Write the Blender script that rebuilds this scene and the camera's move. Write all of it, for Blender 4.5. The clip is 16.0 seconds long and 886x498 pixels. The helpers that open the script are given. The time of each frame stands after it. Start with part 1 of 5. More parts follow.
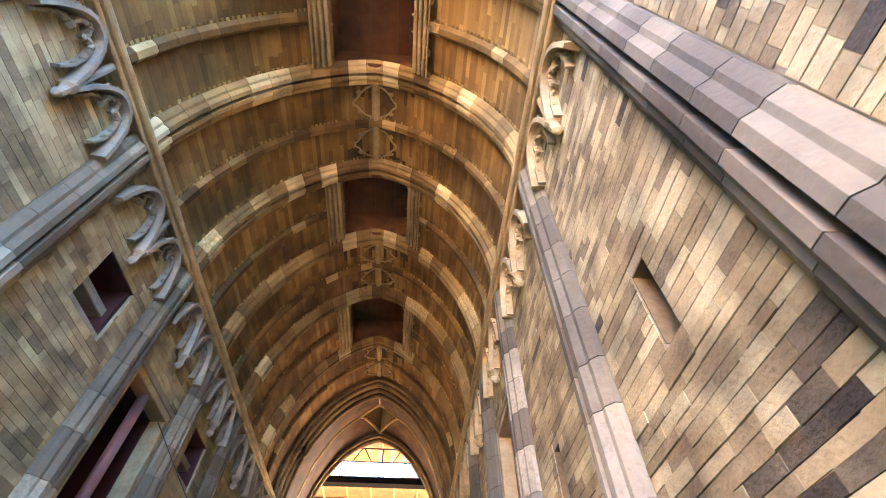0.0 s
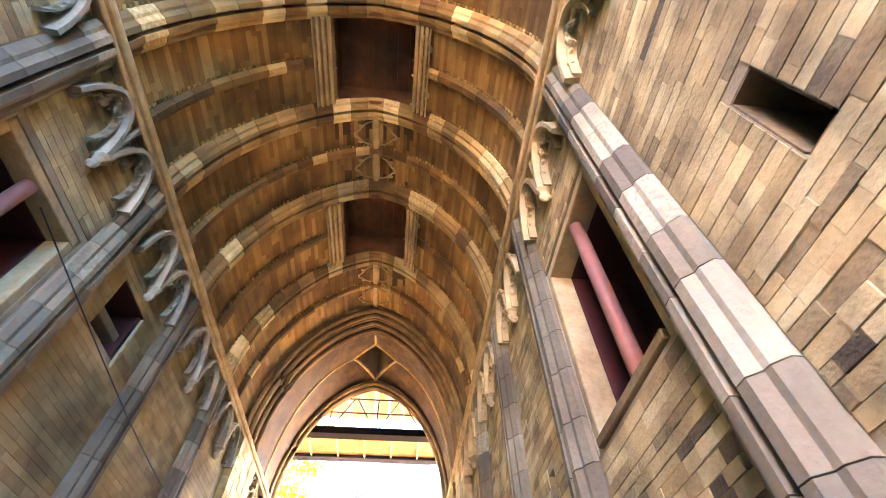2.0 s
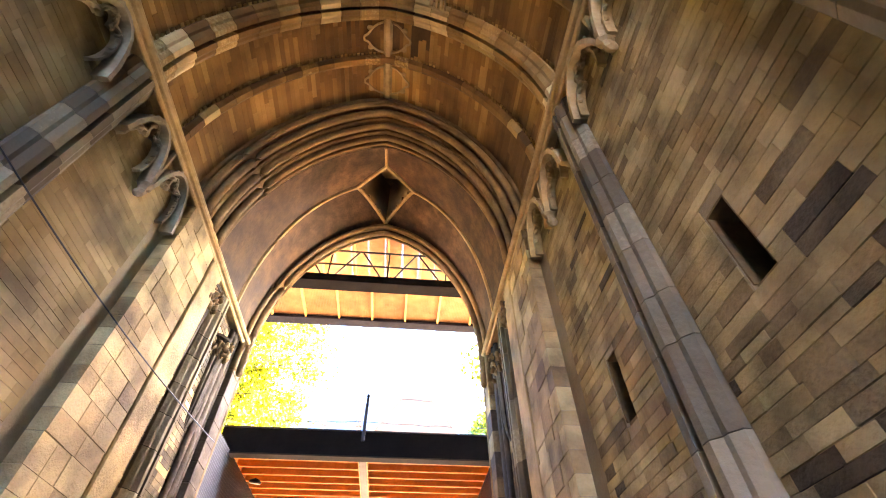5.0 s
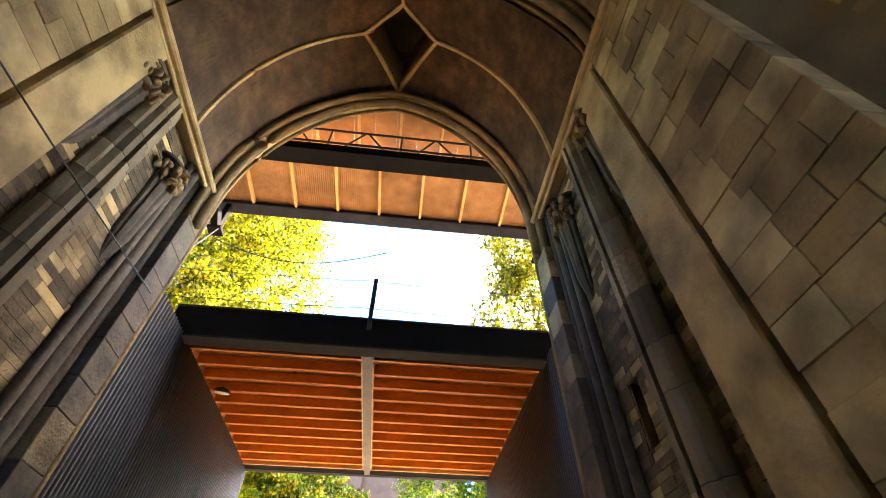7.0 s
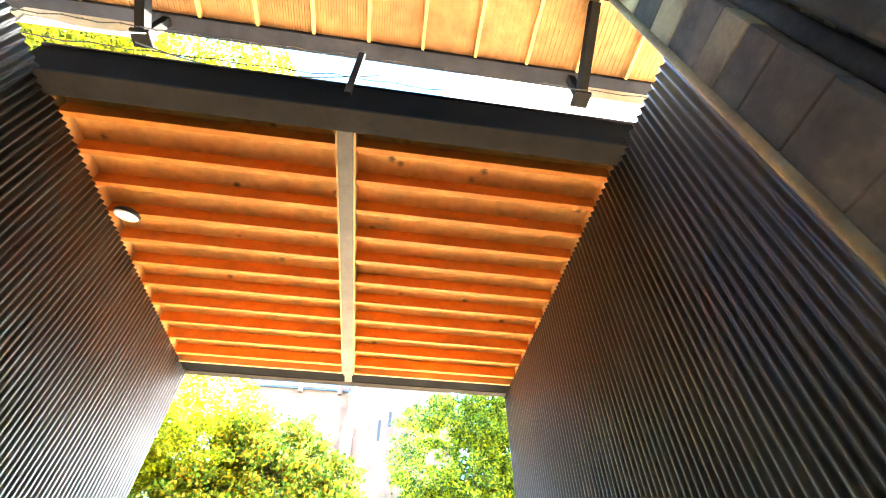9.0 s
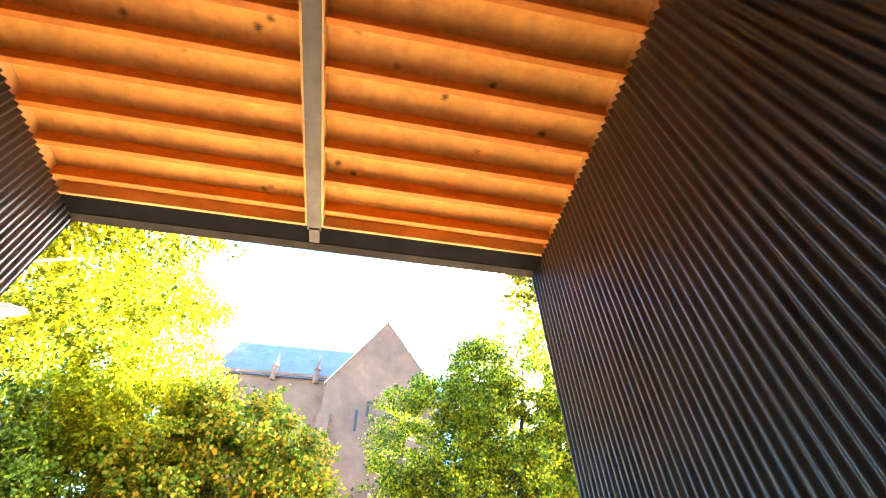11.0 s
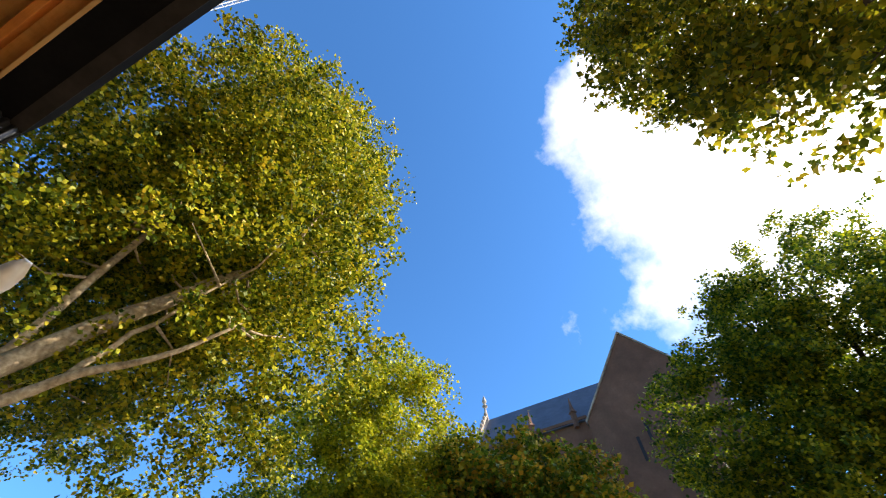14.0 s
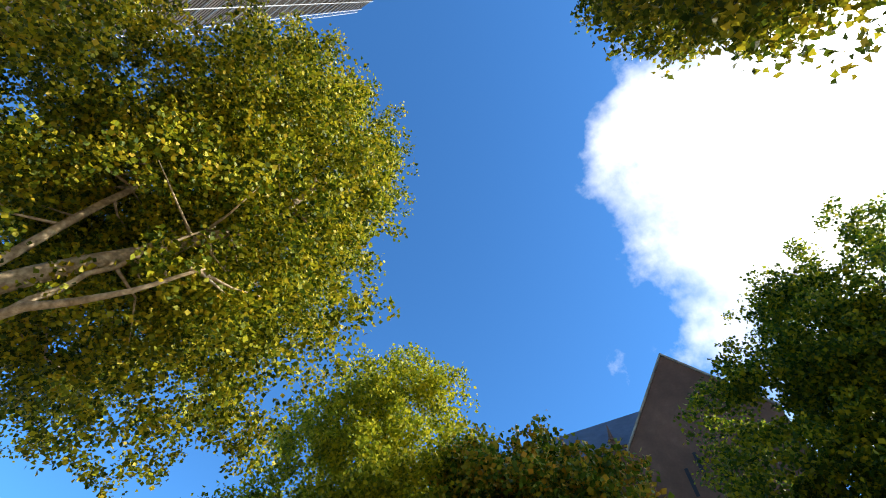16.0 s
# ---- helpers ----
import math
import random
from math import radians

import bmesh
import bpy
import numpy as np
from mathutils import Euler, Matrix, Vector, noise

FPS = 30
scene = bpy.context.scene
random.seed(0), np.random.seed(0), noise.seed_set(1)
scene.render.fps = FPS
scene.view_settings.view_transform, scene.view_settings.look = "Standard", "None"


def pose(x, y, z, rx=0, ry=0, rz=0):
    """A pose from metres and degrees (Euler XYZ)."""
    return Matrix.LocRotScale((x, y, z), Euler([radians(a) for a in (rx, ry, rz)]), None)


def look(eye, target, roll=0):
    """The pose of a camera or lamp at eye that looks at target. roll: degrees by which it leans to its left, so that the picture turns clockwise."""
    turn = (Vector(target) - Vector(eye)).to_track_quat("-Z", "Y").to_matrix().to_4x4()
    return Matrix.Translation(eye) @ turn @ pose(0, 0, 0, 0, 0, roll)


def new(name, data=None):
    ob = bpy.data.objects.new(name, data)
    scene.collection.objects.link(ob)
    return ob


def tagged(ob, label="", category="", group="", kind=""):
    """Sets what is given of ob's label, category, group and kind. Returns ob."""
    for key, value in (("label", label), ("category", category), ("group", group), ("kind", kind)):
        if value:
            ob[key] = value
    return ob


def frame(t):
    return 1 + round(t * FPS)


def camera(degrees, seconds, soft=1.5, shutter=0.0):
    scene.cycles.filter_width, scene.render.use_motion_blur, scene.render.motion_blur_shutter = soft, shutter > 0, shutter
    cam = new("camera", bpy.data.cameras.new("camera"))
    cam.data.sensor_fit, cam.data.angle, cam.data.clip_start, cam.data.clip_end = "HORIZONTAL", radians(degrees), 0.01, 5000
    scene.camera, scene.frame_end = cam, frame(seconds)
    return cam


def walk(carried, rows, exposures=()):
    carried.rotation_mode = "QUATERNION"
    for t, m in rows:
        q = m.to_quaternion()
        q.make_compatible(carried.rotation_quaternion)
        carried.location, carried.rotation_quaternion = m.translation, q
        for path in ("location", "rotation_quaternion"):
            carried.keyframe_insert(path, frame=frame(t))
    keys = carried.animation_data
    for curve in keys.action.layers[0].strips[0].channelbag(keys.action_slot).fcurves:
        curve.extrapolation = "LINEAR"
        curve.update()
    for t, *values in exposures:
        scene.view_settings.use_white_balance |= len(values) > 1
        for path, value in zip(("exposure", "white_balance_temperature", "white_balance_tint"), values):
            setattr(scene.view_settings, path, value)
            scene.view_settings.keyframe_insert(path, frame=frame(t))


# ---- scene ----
cam = camera(90.0, 16.0, soft=1.0, shutter=0.09)
PATH = [
    (0, (1.189, 0.669, 1.557), (1.287, 1.88, 3.146), -0.2),
    (0.5, (1.161, 1.525, 1.566), (1.272, 2.733, 3.156), 0.0),
    (1, (1.131, 2.403, 1.571), (1.262, 3.614, 3.157), -0.5),
    (1.5, (1.095, 3.293, 1.573), (1.231, 4.502, 3.16), -0.9),
    (2, (1.053, 4.184, 1.571), (1.18, 5.389, 3.162), -0.9),
    (2.5, (1.008, 5.096, 1.569), (1.12, 6.307, 3.156), -0.8),
    (3, (0.977, 6.004, 1.569), (1.082, 7.316, 3.075), -0.2),
    (3.5, (0.952, 6.909, 1.58), (1.062, 8.229, 3.079), 0.3),
    (4, (0.915, 7.816, 1.587), (1.031, 9.136, 3.085), -0.1),
    (4.2, (0.893, 8.177, 1.588), (1.023, 9.503, 3.079), -1.0),
    (6.3, (0.57, 11.961, 1.656), (0.73, 13.289, 3.142), 0.4),
    (6.5, (0.548, 12.324, 1.658), (0.705, 13.651, 3.145), 0.6),
    (7, (0.523, 13.229, 1.662), (0.677, 14.57, 3.137), 0.2),
    (7.5, (0.53, 14.117, 1.659), (0.68, 15.504, 3.093), 0.4),
    (8, (0.563, 15.003, 1.657), (0.709, 16.398, 3.083), 0.7),
    (8.5, (0.617, 15.884, 1.656), (0.785, 17.266, 3.092), 0.3),
    (9, (0.677, 16.747, 1.661), (0.868, 18.105, 3.116), 0.0),
    (9.5, (0.731, 17.569, 1.663), (0.952, 18.893, 3.145), -0.8),
    (10, (0.775, 18.351, 1.656), (1.008, 19.658, 3.152), -1.0),
    (10.2, (0.789, 18.653, 1.654), (1.026, 19.956, 3.153), -0.8),
    (12.3, (0.921, 21.743, 1.622), (1.262, 23.125, 3.027), -1.5),
    (12.5, (0.949, 22.029, 1.62), (1.298, 23.398, 3.035), -0.6),
    (13, (1.045, 22.729, 1.615), (1.413, 24.093, 3.03), -2.4),
    (13.5, (1.143, 23.405, 1.607), (1.174, 24.727, 3.108), -6.3),
    (14, (1.216, 24.059, 1.594), (0.736, 25.071, 3.251), -3.0),
    (14.5, (1.246, 24.703, 1.57), (0.67, 25.534, 3.296), -0.6),
    (15, (1.245, 25.365, 1.55), (0.683, 26.174, 3.291), 5.4),
    (15.5, (1.212, 26.034, 1.536), (0.64, 26.848, 3.271), 7.2),
    (16, (1.163, 26.699, 1.53), (0.591, 27.507, 3.267), 5.5),
]
walk(cam, [(t, look(eye, target, roll)) for t, eye, target, roll in PATH],
     exposures=[(0, 6.1, 8600, 36), (1.0, 6.45, 8600, 36), (2.5, 6.9, 8700, 37), (3.5, 7.0, 8800, 38), (4.2, 6.7, 8700, 37), (6.3, 5.0, 8300, 24), (7.0, 4.45, 7950, 17), (7.5, 4.4, 7650, 12), (8.0, 5.1, 7400, 7), (8.5, 5.65, 7400, 5), (9.0, 6.0, 7500, 5), (9.6, 6.1, 7500, 5), (10.2, 5.7, 7600, 6), (12.3, 3.15, 9300, 28), (13.0, 2.45, 9000, 28), (13.4, 1.65, 8400, 22), (13.8, 1.2, 7600, 15), (14.5, 1.05, 7300, 13), (16, 0.85, 6950, 10)])

# ---- world and light ----
SUN_EL, SUN_AZ = radians(29), radians(62.5)
world = bpy.data.worlds.new("sky")
scene.world = world
world.use_nodes = True
wn = world.node_tree.nodes
wl = world.node_tree.links
wn.clear()
w_out = wn.new("ShaderNodeOutputWorld")
w_bg = wn.new("ShaderNodeBackground")
w_sky = wn.new("ShaderNodeTexSky")
w_sky.sky_type = "NISHITA"
w_sky.sun_disc = False
w_sky.sun_elevation, w_sky.sun_rotation = SUN_EL, SUN_AZ
w_sky.dust_density, w_sky.ozone_density = 0.2, 4.0
w_bg.inputs["Strength"].default_value = 0.13
w_co = wn.new("ShaderNodeTexCoord")
# broken cumulus: a large bank towards the sun and scattered wisps
w_n = wn.new("ShaderNodeTexNoise")
w_n.inputs["Scale"].default_value, w_n.inputs["Detail"].default_value, w_n.inputs["Roughness"].default_value = 4.2, 9, 0.58
wl.new(w_co.outputs["Generated"], w_n.inputs["Vector"])
w_dot = wn.new("ShaderNodeVectorMath")
w_dot.operation = "DOT_PRODUCT"
w_dot.inputs[1].default_value = Vector((0.50, 0.55, 0.67)).normalized()
wl.new(w_co.outputs["Generated"], w_dot.inputs[0])
w_mr = wn.new("ShaderNodeMapRange")
w_mr.inputs["From Min"].default_value, w_mr.inputs["From Max"].default_value = 0.80, 0.96
w_mr.inputs["To Min"].default_value, w_mr.inputs["To Max"].default_value = -0.27, 0.24
wl.new(w_dot.outputs["Value"], w_mr.inputs["Value"])
w_add = wn.new("ShaderNodeMath")
wl.new(w_n.outputs["Fac"], w_add.inputs[0])
wl.new(w_mr.outputs["Result"], w_add.inputs[1])
w_cr = wn.new("ShaderNodeValToRGB")
w_cr.color_ramp.elements[0].position, w_cr.color_ramp.elements[1].position = 0.46, 0.86
wl.new(w_add.outputs["Value"], w_cr.inputs["Fac"])
w_mix = wn.new("ShaderNodeMix")
w_mix.data_type = "RGBA"
w_n2 = wn.new("ShaderNodeTexNoise")
w_n2.inputs["Scale"].default_value, w_n2.inputs["Detail"].default_value = 7.0, 6
wl.new(w_co.outputs["Generated"], w_n2.inputs["Vector"])
w_fold = wn.new("ShaderNodeValToRGB")
w_fold.color_ramp.elements[0].position, w_fold.color_ramp.elements[1].position = 0.36, 0.56
w_fold.color_ramp.elements[0].color, w_fold.color_ramp.elements[1].color = (7.6, 8.0, 8.6, 1), (11.0, 11.0, 11.0, 1)
wl.new(w_n2.outputs["Fac"], w_fold.inputs["Fac"])
wl.new(w_fold.outputs["Color"], w_mix.inputs["B"])
wl.new(w_cr.outputs["Color"], w_mix.inputs["Factor"])
w_deep = wn.new("ShaderNodeMix")
w_deep.data_type, w_deep.blend_type = "RGBA", "MULTIPLY"
w_deep.inputs["Factor"].default_value, w_deep.inputs["B"].default_value = 1.0, (0.46, 1.0, 1.40, 1)
wl.new(w_sky.outputs["Color"], w_deep.inputs["A"])
wl.new(w_deep.outputs["Result"], w_mix.inputs["A"])
w_sd = wn.new("ShaderNodeVectorMath")
w_sd.operation = "DOT_PRODUCT"
w_sd.inputs[1].default_value = (math.sin(SUN_AZ) * math.cos(SUN_EL), math.cos(SUN_AZ) * math.cos(SUN_EL), math.sin(SUN_EL))
wl.new(w_co.outputs["Generated"], w_sd.inputs[0])
w_au = wn.new("ShaderNodeMapRange")
w_au.interpolation_type = "SMOOTHERSTEP"
w_au.inputs["From Min"].default_value, w_au.inputs["From Max"].default_value = 0.80, 1.0
w_au.inputs["To Min"].default_value, w_au.inputs["To Max"].default_value = 0.0, 22.0
wl.new(w_sd.outputs["Value"], w_au.inputs["Value"])
w_sum = wn.new("ShaderNodeMix")
w_sum.data_type, w_sum.blend_type = "RGBA", "ADD"
w_sum.inputs["Factor"].default_value = 1.0
wl.new(w_mix.outputs["Result"], w_sum.inputs["A"])
wl.new(w_au.outputs["Result"], w_sum.inputs["B"])
wl.new(w_sum.outputs["Result"], w_bg.inputs["Color"])
wl.new(w_bg.outputs["Background"], w_out.inputs["Surface"])

sun = new("sun", bpy.data.lights.new("sun", "SUN"))
sun.data.energy, sun.data.angle, sun.data.color = 5.0, radians(0.53), (1.0, 0.93, 0.82)
sun_dir = Vector((math.sin(SUN_AZ) * math.cos(SUN_EL), math.cos(SUN_AZ) * math.cos(SUN_EL), math.sin(SUN_EL)))
sun.matrix_world = look(sun_dir * 100, (0, 0, 0))


# ---- materials ----
def material(name, stops, rough=0.85, metal=0.0, grain=40.0, stain=0.8, bump=0.3, vary="none", stain_size=1.2, dark=0.45, streak=None, gloss=0.35, knots=0.0):
    """Node material: colour by piece or noise through stops, darkened by stains, with fine grain and relief."""
    m = bpy.data.materials.new(name)
    m.use_nodes = True
    n, l = m.node_tree.nodes, m.node_tree.links
    b = n["Principled BSDF"]
    b.inputs["Roughness"].default_value, b.inputs["Metallic"].default_value = rough, metal
    geo = n.new("ShaderNodeNewGeometry")
    big = n.new("ShaderNodeTexNoise")
    big.inputs["Scale"].default_value, big.inputs["Detail"].default_value = stain_size, 6
    fine = n.new("ShaderNodeTexNoise")
    fine.inputs["Scale"].default_value, fine.inputs["Detail"].default_value = grain, 4
    l.new(geo.outputs["Position"], big.inputs["Vector"])
    l.new(geo.outputs["Position"], fine.inputs["Vector"])
    if streak:
        mp = n.new("ShaderNodeMapping")
        mp.inputs["Scale"].default_value = streak
        l.new(geo.outputs["Position"], mp.inputs["Vector"])
        l.new(mp.outputs["Vector"], fine.inputs["Vector"])
    if vary == "object":
        src = n.new("ShaderNodeObjectInfo").outputs["Random"]
    elif vary == "island":
        src = geo.outputs["Random Per Island"]
    else:
        mid = n.new("ShaderNodeTexNoise")
        mid.inputs["Scale"].default_value, mid.inputs["Detail"].default_value = stain_size * 3.1, 5
        l.new(geo.outputs["Position"], mid.inputs["Vector"])
        src = mid.outputs["Fac"]
    mixv = n.new("ShaderNodeMix")
    mixv.inputs["Factor"].default_value = 0.22 if vary != "none" else 0.35
    l.new(src, mixv.inputs["A"])
    l.new(fine.outputs["Fac"], mixv.inputs["B"])
    ramp = n.new("ShaderNodeValToRGB")
    el = ramp.color_ramp.elements
    while len(el) < len(stops):
        el.new(0.5)
    for e, (p, c) in zip(el, stops):
        e.position, e.color = p, (*c, 1)
    l.new(mixv.outputs["Result"], ramp.inputs["Fac"])
    st = n.new("ShaderNodeMapRange")
    st.inputs["From Min"].default_value, st.inputs["From Max"].default_value = 0.36, 0.62
    st.inputs["To Min"].default_value, st.inputs["To Max"].default_value = dark, 1.06
    l.new(big.outputs["Fac"], st.inputs["Value"])
    mul = n.new("ShaderNodeMix")
    mul.data_type, mul.blend_type = "RGBA", "MULTIPLY"
    mul.inputs["Factor"].default_value = stain
    l.new(ramp.outputs["Color"], mul.inputs["A"])
    l.new(st.outputs["Result"], mul.inputs["B"])
    b.inputs["Specular IOR Level"].default_value = gloss
    if knots:
        vo = n.new("ShaderNodeTexVoronoi")
        vo.inputs["Scale"].default_value, vo.inputs["Randomness"].default_value = knots, 1.0
        kn = n.new("ShaderNodeMapRange")
        kn.inputs["From Min"].default_value, kn.inputs["From Max"].default_value = 0.05, 0.16
        kn.inputs["To Min"].default_value, kn.inputs["To Max"].default_value = 0.22, 1.0
        wob = n.new("ShaderNodeMix")
        wob.data_type = "VECTOR"
        wob.inputs["Factor"].default_value = 0.06
        l.new(geo.outputs["Position"], wob.inputs["A"])
        l.new(fine.outputs["Color"], wob.inputs["B"])
        l.new(wob.outputs["Result"], vo.inputs["Vector"])
        l.new(vo.outputs["Distance"], kn.inputs["Value"])
        mul2 = n.new("ShaderNodeMix")
        mul2.data_type, mul2.blend_type = "RGBA", "MULTIPLY"
        mul2.inputs["Factor"].default_value = 1.0
        l.new(mul.outputs["Result"], mul2.inputs["A"])
        l.new(kn.outputs["Result"], mul2.inputs["B"])
        mul = mul2
    l.new(mul.outputs["Result"], b.inputs["Base Color"])
    if bump:
        bp = n.new("ShaderNodeBump")
        bp.inputs["Strength"].default_value, bp.inputs["Distance"].default_value = bump, 0.02
        l.new(fine.outputs["Fac"], bp.inputs["Height"])
        l.new(bp.outputs["Normal"], b.inputs["Normal"])
    return m


def leaf_material(name, stops, translucent=0.34):
    m = bpy.data.materials.new(name)
    m.use_nodes = True
    n, l = m.node_tree.nodes, m.node_tree.links
    b, out = n["Principled BSDF"], n["Material Output"]
    b.inputs["Roughness"].default_value, b.inputs["Specular IOR Level"].default_value = 0.5, 0.22
    geo = n.new("ShaderNodeNewGeometry")
    big = n.new("ShaderNodeTexNoise")
    big.inputs["Scale"].default_value, big.inputs["Detail"].default_value = 0.9, 4
    l.new(geo.outputs["Position"], big.inputs["Vector"])
    mixv = n.new("ShaderNodeMix")
    mixv.inputs["Factor"].default_value = 0.46
    l.new(geo.outputs["Random Per Island"], mixv.inputs["A"])
    l.new(big.outputs["Fac"], mixv.inputs["B"])
    ramp = n.new("ShaderNodeValToRGB")
    el = ramp.color_ramp.elements
    while len(el) < len(stops):
        el.new(0.5)
    for e, (p, c) in zip(el, stops):
        e.position, e.color = p, (*c, 1)
    l.new(mixv.outputs["Result"], ramp.inputs["Fac"])
    l.new(ramp.outputs["Color"], b.inputs["Base Color"])
    tr = n.new("ShaderNodeBsdfTranslucent")
    l.new(ramp.outputs["Color"], tr.inputs["Color"])
    mx = n.new("ShaderNodeMixShader")
    mx.inputs["Fac"].default_value = translucent
    l.new(b.outputs["BSDF"], mx.inputs[1])
    l.new(tr.outputs["BSDF"], mx.inputs[2])
    l.new(mx.outputs["Shader"], out.inputs["Surface"])
    return m


SAND = [(0.12, (0.24, 0.165, 0.078)), (0.26, (0.36, 0.245, 0.108)), (0.42, (0.425, 0.298, 0.134)), (0.62, (0.485, 0.35, 0.162)), (0.88, (0.59, 0.45, 0.222))]
m_block = material("weathered_wall_stone", SAND, vary="object", grain=34, stain=0.95, bump=0.55, stain_size=2.3, dark=0.42)
m_block_j = material("weathered_wall_stone_joined", SAND, vary="island", grain=34, stain=0.95, bump=0.55, stain_size=2.3, dark=0.42)
PALE = [(0.15, (0.148, 0.119, 0.0828)), (0.45, (0.262, 0.216, 0.148)), (0.65, (0.344, 0.287, 0.194)), (0.85, (0.459, 0.399, 0.288))]
m_respond = material("grey_shaft_stone", [(0.25, (0.115, 0.0893, 0.0533)), (0.58, (0.18, 0.142, 0.0843)), (0.80, (0.24, 0.189, 0.112)), (0.86, (0.34, 0.274, 0.168))], vary="object", grain=22, stain=0.6, bump=0.35, dark=0.4)
m_rib = material("rib_stone", [(0.2, (0.184, 0.107, 0.0387)), (0.5, (0.324, 0.204, 0.0757)), (0.74, (0.421, 0.275, 0.112)), (0.82, (0.691, 0.53, 0.275))], vary="object", grain=22, stain=0.8, bump=0.35, dark=0.4)
m_minor = material("brown_minor_rib_stone", [(0.2, (0.12, 0.0633, 0.019)), (0.5, (0.204, 0.113, 0.0342)), (0.80, (0.276, 0.161, 0.0522)), (0.86, (0.552, 0.38, 0.162))], vary="object", grain=22, stain=0.8, bump=0.35, dark=0.4)
m_roll = material("roll_stone", [(0.3, (0.13, 0.0808, 0.0336)), (0.5, (0.2, 0.126, 0.0528)), (0.7, (0.27, 0.176, 0.076))], grain=22, stain=0.8, bump=0.35, dark=0.4)
m_vault = material("vault_brick", [(0.15, (0.217, 0.114, 0.0333)), (0.5, (0.279, 0.152, 0.0458)), (0.7, (0.331, 0.186, 0.0582)), (0.9, (0.422, 0.255, 0.0874))], vary="island", grain=30, stain=0.9, bump=0.4, stain_size=0.7, dark=0.3)
m_edging = material("toothed_edge_brick", [(0.15, (0.206, 0.113, 0.0323)), (0.5, (0.339, 0.199, 0.0595)), (0.85, (0.532, 0.34, 0.119))], vary="island", grain=30, stain=0.8, bump=0.3, dark=0.4)
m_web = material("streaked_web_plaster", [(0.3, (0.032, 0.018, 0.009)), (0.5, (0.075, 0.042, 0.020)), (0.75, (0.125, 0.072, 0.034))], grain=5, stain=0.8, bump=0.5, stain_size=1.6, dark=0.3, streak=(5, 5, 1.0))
m_shell = material("dark_joint_mortar", [(0.3, (0.075, 0.0427, 0.016)), (0.7, (0.12, 0.0684, 0.0264))], grain=40, stain=0.5)
# crusted stones low on the walls; near the exit the same colour paints shade
CRUST_SHADE = [(0.2, (0.075, 0.0532, 0.0304)), (0.5, (0.13, 0.0931, 0.0496)), (0.75, (0.21, 0.152, 0.0784)), (0.9, (0.36, 0.261, 0.128))]
m_crust_shade = material("soot_and_shade_wall_stone", CRUST_SHADE, vary="object", grain=34, stain=0.9, bump=0.8, stain_size=3.1, dark=0.35)
m_crust_shade_j = material("soot_and_shade_wall_stone_joined", CRUST_SHADE, vary="island", grain=34, stain=0.9, bump=0.8, stain_size=3.1, dark=0.35)
m_smooth = material("smooth_yellow_stone", [(0.15, (0.262, 0.18, 0.0742)), (0.5, (0.323, 0.229, 0.0979)), (0.88, (0.402, 0.296, 0.14))], vary="island", grain=14, stain=0.9, bump=0.35, stain_size=1.5, dark=0.38)
m_carve = material("carved_warm_stone", [(0.3, (0.3, 0.199, 0.088)), (0.5, (0.42, 0.294, 0.144)), (0.75, (0.55, 0.408, 0.216))], grain=20, stain=0.6, bump=0.3)
m_carve_l = material("carved_pale_stone", PALE, grain=20, stain=0.5, bump=0.3)
m_mortar = material("lime_mortar", [(0.3, (0.27, 0.199, 0.116)), (0.7, (0.37, 0.285, 0.172))], grain=60, stain=0.6)
m_red = material("dark_red_paint", [(0.3, (0.055, 0.012, 0.010)), (0.7, (0.085, 0.020, 0.016))], rough=0.5, grain=12, stain=0.4, bump=0.1)
m_pink = material("faded_red_paint", [(0.3, (0.30, 0.11, 0.08)), (0.7, (0.40, 0.17, 0.13))], rough=0.6, grain=14, stain=0.5, bump=0.1)
m_hatch = material("hatch_boards", [(0.3, (0.16, 0.06, 0.022)), (0.7, (0.30, 0.12, 0.045))], rough=0.7, grain=30, stain=0.7, bump=0.2, streak=(30, 3, 3))
m_black = material("black_steel", [(0.3, (0.012, 0.013, 0.018)), (0.7, (0.022, 0.024, 0.03))], rough=0.45, grain=20, stain=0.3, bump=0.05)
m_flange = material("weathered_grey_steel", [(0.3, (0.11, 0.10, 0.095)), (0.7, (0.17, 0.155, 0.145))], rough=0.6, grain=18, stain=0.5, bump=0.05)
m_matt = material("matt_black_steel", [(0.3, (0.006, 0.006, 0.007)), (0.7, (0.011, 0.011, 0.012))], rough=0.9, grain=20, stain=0.3, bump=0.05, gloss=0.05)
m_unseen_floor = material("dark_unseen_floor", [(0.3, (0.06, 0.05, 0.038)), (0.7, (0.11, 0.093, 0.07))], grain=9, stain=0.6, bump=0.5)
# shaft stone with the portal's deep shade put into its colour
m_shade_stone = material("shade_darkened_shaft_stone", [(0.3, (0.045, 0.033, 0.022)), (0.55, (0.085, 0.062, 0.042)), (0.8, (0.15, 0.11, 0.075))], grain=20, stain=0.8, bump=0.5, stain_size=1.4, dark=0.35)
m_edge = material("brown_grey_steel_edge", [(0.3, (0.026, 0.023, 0.021)), (0.7, (0.045, 0.04, 0.037))], rough=0.75, grain=18, stain=0.5, bump=0.05, gloss=0.08)
m_corr = material("dark_corrugated_steel", [(0.3, (0.013, 0.012, 0.012)), (0.7, (0.024, 0.022, 0.022))], rough=0.38, metal=0.0, grain=8, stain=0.25, bump=0.03, gloss=0.6)
